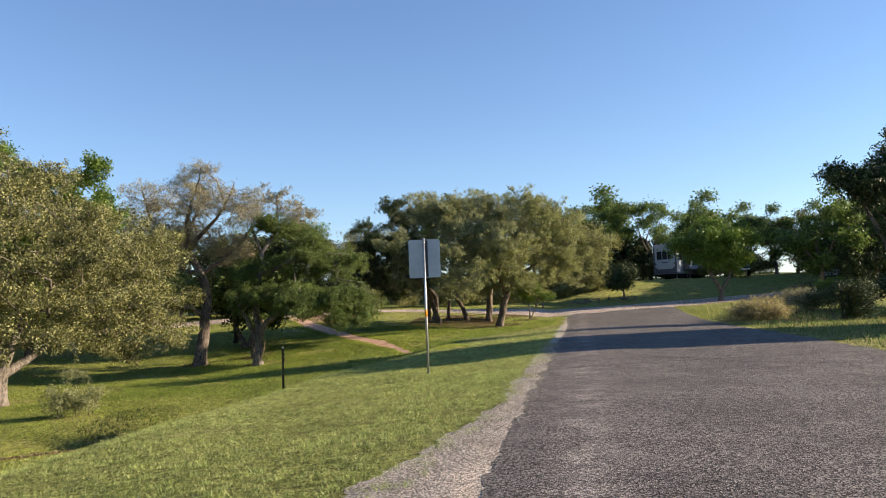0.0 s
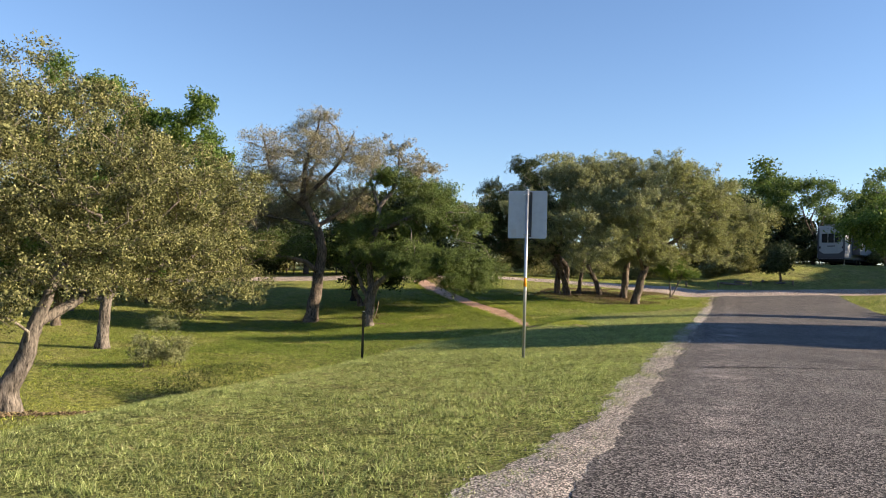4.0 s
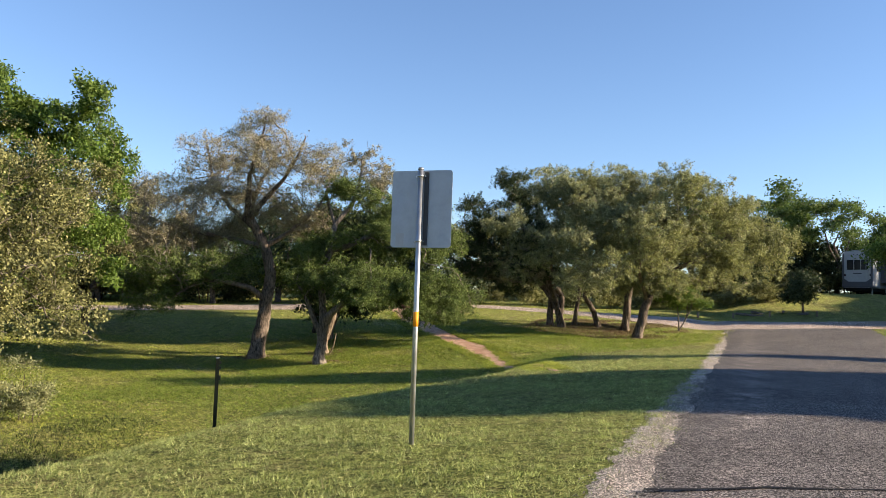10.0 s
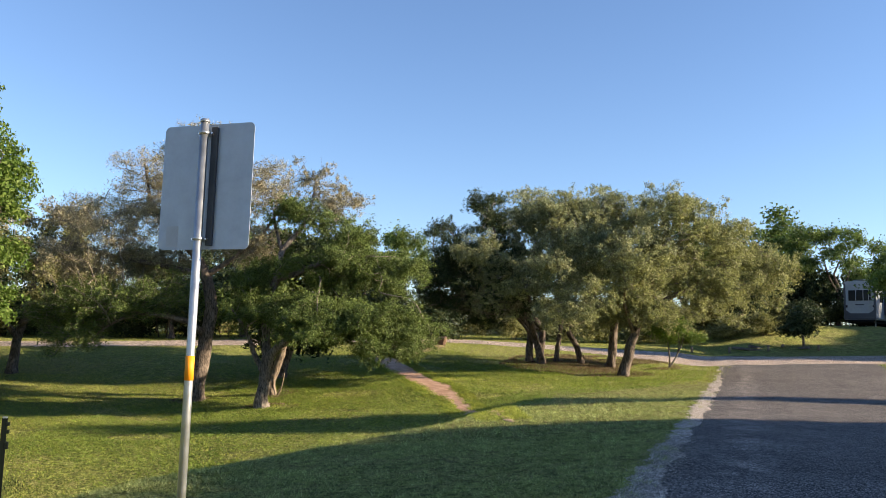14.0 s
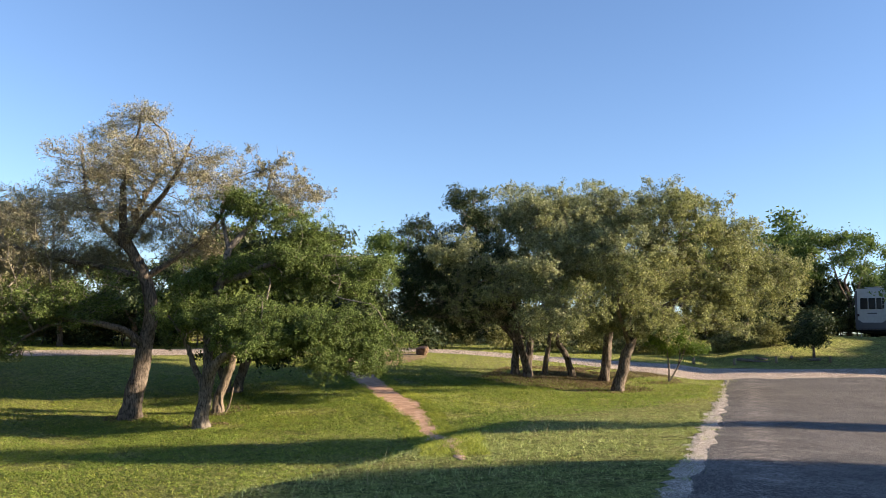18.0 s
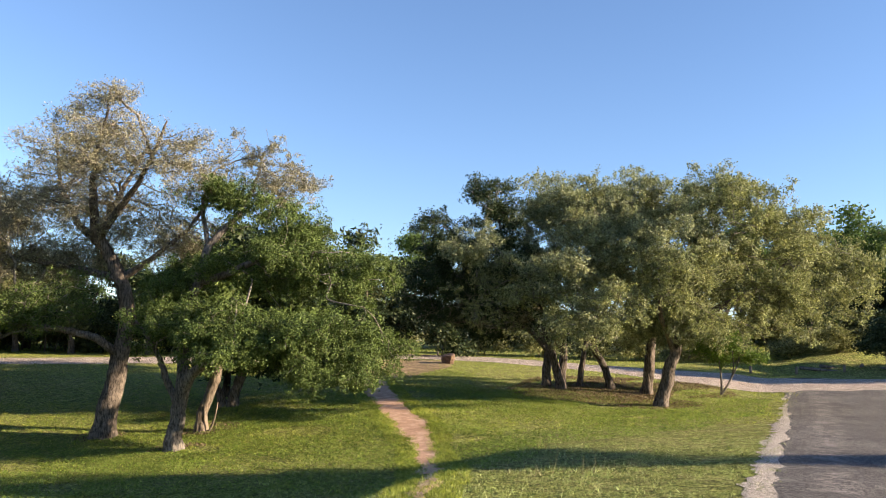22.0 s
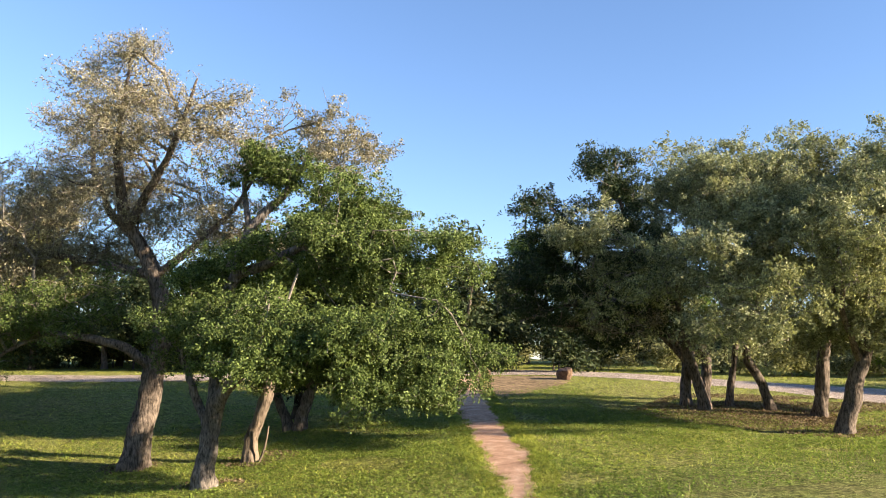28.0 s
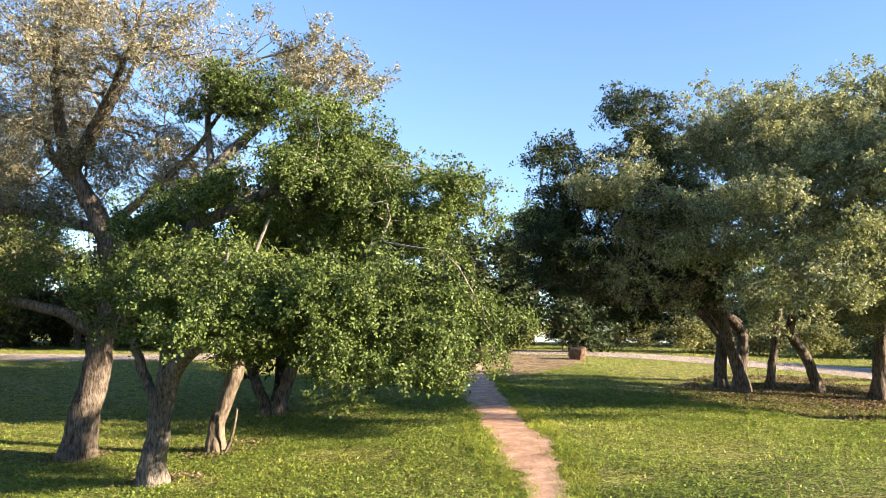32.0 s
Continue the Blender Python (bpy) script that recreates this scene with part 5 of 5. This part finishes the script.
def build_picnic_table(x, y, turn):
    root = thing("picnic_table", pose(x, y, gz(x, y), 0, 0, turn), "weathered brown timber picnic table with benches", "table", "picnic tables")
    for k in range(5):
        part("board", box((1.8, 0.13, 0.04), (0, -0.3 + 0.15 * k, 0.75), 0.006), TIMBER, root)
    for yy in (-0.7, 0.7):
        part("bench", box((1.8, 0.25, 0.04), (0, yy, 0.45), 0.006), TIMBER, root)
    for xx in (-0.65, 0.65):
        part("crossbar", box((0.06, 1.6, 0.1), (xx, 0, 0.4), 0.008), TIMBER, root)
        for t, yy in ((25, -0.4), (-25, 0.4)):
            part("leg", box((0.07, 0.1, 0.82), (xx, yy, 0.38), 0.008, Matrix.Rotation(radians(-t), 4, "X")), TIMBER, root)


build_caravan()
build_pickup()
build_trailer()
build_picnic_table(47.5, 67.5, 20)
build_picnic_table(20.5, 74.0, 70)
for k, (x, y) in enumerate([(24.0, 66.5), (26.8, 66.9), (30.4, 67.3), (21.4, 66.3)]):
    root = thing("bollard", pose(x, y, gz(x, y), 0, 0, 17 * k), "short weathered timber bollard beside the road", "bollard", "bollards along the campground")
    part("stake", rod(0.08, 0.6, (0, 0, 0.1), sides=12, bevel=0.015), TIMBER, root)
for k, (x, y, l) in enumerate([(25.6, 67.4, 2.2), (26.4, 67.9, 1.8), (28.2, 68.0, 2.0), (29.4, 67.6, 1.4)]):
    lg = part("log", rod(0.1, l, (0, 0, 0.08), "X", 12, 0.07, 0.01), BARK_PALE)
    lg.matrix_basis = pose(x, y, gz(x, y), 0, 4, 35 * k)
    tagged(lg, "pale barked log lying on the grass", "log", "logs by the campground")


# ---- weeds and grass ----
def trail_gap(x, y):
    """Metres from the footpath's middle, less its half width."""
    best = np.full(np.shape(x), 99.0)
    for (ax, ay), (bx, by), h in zip(TRAIL[:-1], TRAIL[1:], TRAIL_HALF):
        dx, dy = bx - ax, by - ay
        t = np.clip(((x - ax) * dx + (y - ay) * dy) / (dx * dx + dy * dy), 0, 1)
        best = np.minimum(best, np.hypot(x - ax - t * dx, y - ay - t * dy) - h)
    return best


def cross_gap(x, y):
    p = np.array(CROSS)
    return np.abs(y - np.interp(x, p[:, 0], p[:, 1])) - np.interp(x, p[:, 0], CROSS_HALF)


def bare_earth(x, y):
    """Under 1 on the worn ground at the footpath's upper end."""
    return ((x - 2.2 - 0.12 * (y - 59)) / 2.3) ** 2 + ((y - 60.0) / 4.6) ** 2 + 0.5 * hash_noise(x, y, 2.0, 52)


def turf(name, label, n, x0, x1, y0, y1, height, width, material, rng, keep=None, lean=0.5, patch=0.0, tuft=0):
    """Grass blades, a narrow triangle each."""
    x, y = rng.uniform(x0, x1, n), rng.uniform(y0, y1, n)
    if tuft:
        k = rng.integers(0, n // tuft, n)
        x, y = x[k] + rng.normal(0, 0.045, n), y[k] + rng.normal(0, 0.045, n)
    s = off_road(x, y)
    ragged = 0.3 * hash_noise(x, y, 2.6, 8) + 0.34 * hash_noise(x, y, 9.0, 9) + 0.09 * rng.standard_normal(n)
    edge = np.interp((x - EDGE.x) * ALONG.x + (y - EDGE.y) * ALONG.y, [-3, 1.5, 5, 60], [1.38, 0.32, -0.08, -0.1])
    ok = ((s > edge + ragged) | (s < -8.1)) & (trail_gap(x, y) > -0.08 + ragged * 0.55) & (cross_gap(x, y) > 0)
    ok &= bare_earth(x, y) > rng.uniform(0.0, 1.15, n)
    if keep is not None:
        ok &= keep(x, y)
    if patch:
        ok &= hash_noise(x, y, 0.9, 21) + rng.normal(0, 0.25, n) > patch
    x, y = x[ok], y[ok]
    n = len(x)
    base = np.c_[x, y, ground_z(x, y) - 0.01]
    a = rng.uniform(0, 6.28, n)
    h = height * rng.uniform(0.5, 1.3, n) * np.maximum(0.25, 1 + 0.35 * hash_noise(x, y, 1.6, 31) + 0.75 * hash_noise(x, y, 11.0, 32))
    w = width * rng.uniform(0.7, 1.3, n)
    side = np.c_[np.cos(a), np.sin(a), np.zeros(n)] * (w / 2)[:, None]
    tilt = np.c_[rng.normal(0, lean, n) * h, rng.normal(0, lean, n) * h, h]
    v = np.stack([base - side, base + side, base + tilt], 1).reshape(-1, 3)
    ob = mesh_object(name, v, np.arange(n * 3).reshape(-1, 3), material)
    tagged(ob, label, "grass", kind="stuff")


g_rng = np.random.default_rng(77)
verge = lambda x, y: (off_road(x, y) < 10) & (off_road(x, y) > -0.5)
turf("verge_grass", "short green grass on the road's bank", 520000, -7, 8.5, 2.6, 25, 0.038, 0.0085, BLADE, g_rng, verge, 0.7)
turf("outer_verge_grass", "short green grass along the bank", 110000, -9, 14, 0, 38, 0.055, 0.018, BLADE, g_rng, lambda x, y: verge(x, y) & ((y > 25) | (y < 2.6)), 0.8)
turf("verge_tufts", "thicker tufts of grass on the bank", 110000, -9, 12, 2, 34, 0.06, 0.009, BLADE, g_rng, verge, 0.6, 0.0, 14)
turf("field_grass", "short green grass in the hollow", 200000, -20, 16, 10, 50, 0.055, 0.026, FIELD_BLADE, g_rng, lambda x, y: off_road(x, y) >= 7, 0.8)
turf("far_grass", "green grass beyond the hollow", 90000, -30, 30, 42, 80, 0.07, 0.03, FIELD_BLADE, g_rng)
turf("dry_grass", "straw-coloured dry grass among the green", 70000, -9, 18, 3, 48, 0.06, 0.010, DRY, g_rng, lambda x, y: off_road(x, y) < 8, 0.8, 0.1)
turf("tall_grass", "tall seeding grass along the bank", 3500, 0, 16, 26, 46, 0.24, 0.010, DRY, g_rng, lambda x, y: (off_road(x, y) > 1.5) & (off_road(x, y) < 5.0), 0.25, 0.15)
# the bank's shadow in the ditch is put into these dark blades
turf("ditch_reeds", "tall green reeds in the ditch, coloured near-black for the shade there", 34000, -9.5, -1, 15, 31, 0.1, 0.016, SHADE_REED, g_rng,
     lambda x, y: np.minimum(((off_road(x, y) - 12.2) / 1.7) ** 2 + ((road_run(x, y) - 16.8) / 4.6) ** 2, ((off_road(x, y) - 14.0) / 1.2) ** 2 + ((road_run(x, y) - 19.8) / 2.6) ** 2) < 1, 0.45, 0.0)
turf("path_edge_grass", "grass growing in from the footpath's edges", 330000, 0, 8, 29, 62, 0.075, 0.012, FIELD_BLADE, g_rng, lambda x, y: trail_gap(x, y) < 0.5, 0.8)
turf("corner_grass", "dull green grass on the far verge", 50000, 10, 40, 10, 58, 0.16, 0.02, LEAF_FAR, g_rng, lambda x, y: off_road(x, y) < -8.0, 0.5)
turf("corner_weeds", "long dry grass on the far verge", 9000, 12, 40, 12, 58, 0.22, 0.02, DRY, g_rng, lambda x, y: off_road(x, y) < -8.2, 0.4, 0.0)


def litter(name, label, spots, n, size, material, seed, lift=0.03):
    """Leaves lying or growing close to the ground round spots of x, y and reach."""
    r = np.random.default_rng(seed)
    sp = np.array(spots, float)
    k = r.choice(len(sp), n, p=sp[:, 2] ** 2 / (sp[:, 2] ** 2).sum())
    rad, a = sp[k, 2] * np.sqrt(r.uniform(0, 1, n)), r.uniform(0, 6.28, n)
    x, y = sp[k, 0] + rad * np.cos(a), sp[k, 1] + rad * np.sin(a)
    ok = (trail_gap(x, y) > 0.05) & (cross_gap(x, y) > 0.05) & ((off_road(x, y) > 0.6) | (off_road(x, y) < -8))
    ok &= (hash_noise(x, y, 1.4, seed) > -0.35) & (bare_earth(x, y) > r.uniform(0.3, 1.2, n))
    x, y = x[ok], y[ok]
    c = np.c_[x, y, ground_z(x, y) + lift * r.uniform(0.3, 1.4, len(x))]
    u = np.c_[r.normal(0, 1, (len(x), 2)), r.normal(0, 0.6, len(x))]
    u /= np.linalg.norm(u, axis=1)[:, None]
    w = np.cross(u, np.c_[r.normal(0, 0.6, (len(x), 2)), np.ones(len(x))])
    s = size * r.uniform(0.6, 1.4, len(x))[:, None]
    v = np.stack([c - u * s / 2, c + w * s * 0.35, c + u * s / 2, c - w * s * 0.35], 1).reshape(-1, 3)
    tagged(mesh_object(name, v, np.arange(len(x) * 4).reshape(-1, 4), material), label, "leaves", kind="stuff")


litter("ground_cover", "low broad-leaved weeds in the grass", [(0, 38, 8), (6, 46, 8), (-8, 40, 8), (12, 50, 6), (0, 52, 8), (-6, 30, 6)], 280000, 0.036, GROUND_LEAF, 91, 0.04)
litter("leaf_litter", "fallen brown leaves under the trees", [(14, 55, 3.2), (10.5, 53, 3), (13, 50, 1.6), (-7.2, 17.2, 2.0), (-2.1, 42, 0.8), (-2.2, 45, 1.0), (-5.4, 44.2, 0.8), (23, 36, 2), (11.5, 54.5, 3.4)], 52000, 0.052, LITTER, 92, 0.04)

for k, (x, y, h, lab) in enumerate([(-8.1, 29.0, 1.7, "leafy weed growing in the ditch"), (-8.6, 28.6, 1.1, "leafy weed growing in the ditch"), (-7.6, 28.7, 1.0, "leafy weed growing in the ditch")]):
    grow_tree("weed", lab, "plant", place(x, y), [[(0, 0, 0, 0.015), (0.05, 0, h * 0.7, 0.008)], [(0.1, 0.1, 0, 0.012), (0.25, 0.1, h * 0.6, 0.006)]],
              [(0, 0, h * 0.35, 0.28, 0.28, h * 0.28, 0), (0.05, 0, h * 0.75, 0.22, 0.22, h * 0.3, 0)], twigs=45, per=50, leaf=0.06, clump=0.1, mats=[LEAF_GREY], seed=95 + k, tip=0.003, group="weeds in the ditch")


def loose_stones(n, seed):
    """Small eight-sided stones strewn over the shoulder and the asphalt's edge."""
    r = np.random.default_rng(seed)
    run = r.uniform(-3.5, 22, n)
    mid = np.interp(run, [-3.5, 1.5, 5, 22], [0.7, 0.12, -0.15, -0.18])
    s = mid + r.normal(0, 1, n) * np.interp(run, [-3.5, 1.5, 5, 22], [0.42, 0.2, 0.17, 0.15])
    x = EDGE.x + ALONG.x * run - ALONG.y * s
    y = EDGE.y + ALONG.y * run + ALONG.x * s
    size = r.uniform(0.004, 0.011, n)
    c = np.c_[x, y, ground_z(x, y) + np.where(s < -0.25, 0.036, 0.014) + size * 0.3]
    o = np.array([(1, 0, 0), (-1, 0, 0), (0, 1, 0), (0, -1, 0), (0, 0, 0.7), (0, 0, -0.7)])
    v = c[:, None] + o[None] * (size[:, None] * r.uniform(0.7, 1.3, (n, 6)))[..., None]
    a = r.uniform(0, 6.28, n)
    d = v - c[:, None]
    v = c[:, None] + np.stack([d[..., 0] * np.cos(a)[:, None] - d[..., 1] * np.sin(a)[:, None], d[..., 0] * np.sin(a)[:, None] + d[..., 1] * np.cos(a)[:, None], d[..., 2]], -1)
    f = np.array([(0, 2, 4), (2, 1, 4), (1, 3, 4), (3, 0, 4), (2, 0, 5), (1, 2, 5), (3, 1, 5), (0, 3, 5)])
    f = (f[None] + 6 * np.arange(n)[:, None, None]).reshape(-1, 3)
    tagged(mesh_object("loose_stones", v.reshape(-1, 3), f, STONE), "loose pale stones strewn along the road's edge", "gravel", kind="stuff")


STONE = make_leaf("pale_road_stone", (0.12, 0.105, 0.092), (0.26, 0.23, 0.205), (0.46, 0.42, 0.38), 0.0, 0.9)
loose_stones(9000, 55)


# ---- the wooded rise that closes the view ----
def build_ridge():
    r = np.random.default_rng(6)
    n, rows = 420, 7
    a = np.linspace(0, 2 * math.pi, n)
    top = 5 + 2 * hash_noise(np.cos(a) * 9, np.sin(a) * 9, 1.0, 41) + r.uniform(-0.6, 0.6, n)
    top[-1] = top[0]
    h = np.linspace(0, 1, rows)
    rad = 170 + 60 * h[:, None] ** 0.7 + 3 * hash_noise(np.cos(a) * 40, np.sin(a) * 40, 1.0, 42)[None, :]
    x, y = rad * np.cos(a)[None, :], 30 + rad * np.sin(a)[None, :]
    z = ground_z(x, y) - 1 + h[:, None] * top[None, :]
    tagged(mesh_object("backdrop", np.c_[x.ravel(), y.ravel(), z.ravel()], grid_faces(n, rows), FARWOOD, smooth=True), "distant grey-green wooded rise", "hill", kind="structure")


def make_farwood():
    a = Mat("distant_woods", 1.0, spec=0.0)
    a.color(a.ramp(a.noise(0.5, 8, 0.75), (0.3, (0.03, 0.045, 0.022)), (0.55, (0.075, 0.10, 0.045)), (0.75, (0.13, 0.15, 0.08))))
    return a.bump(a.noise(0.8, 8, 0.8), 1.0, 1.5).m


FARWOOD = make_farwood()
build_ridge()
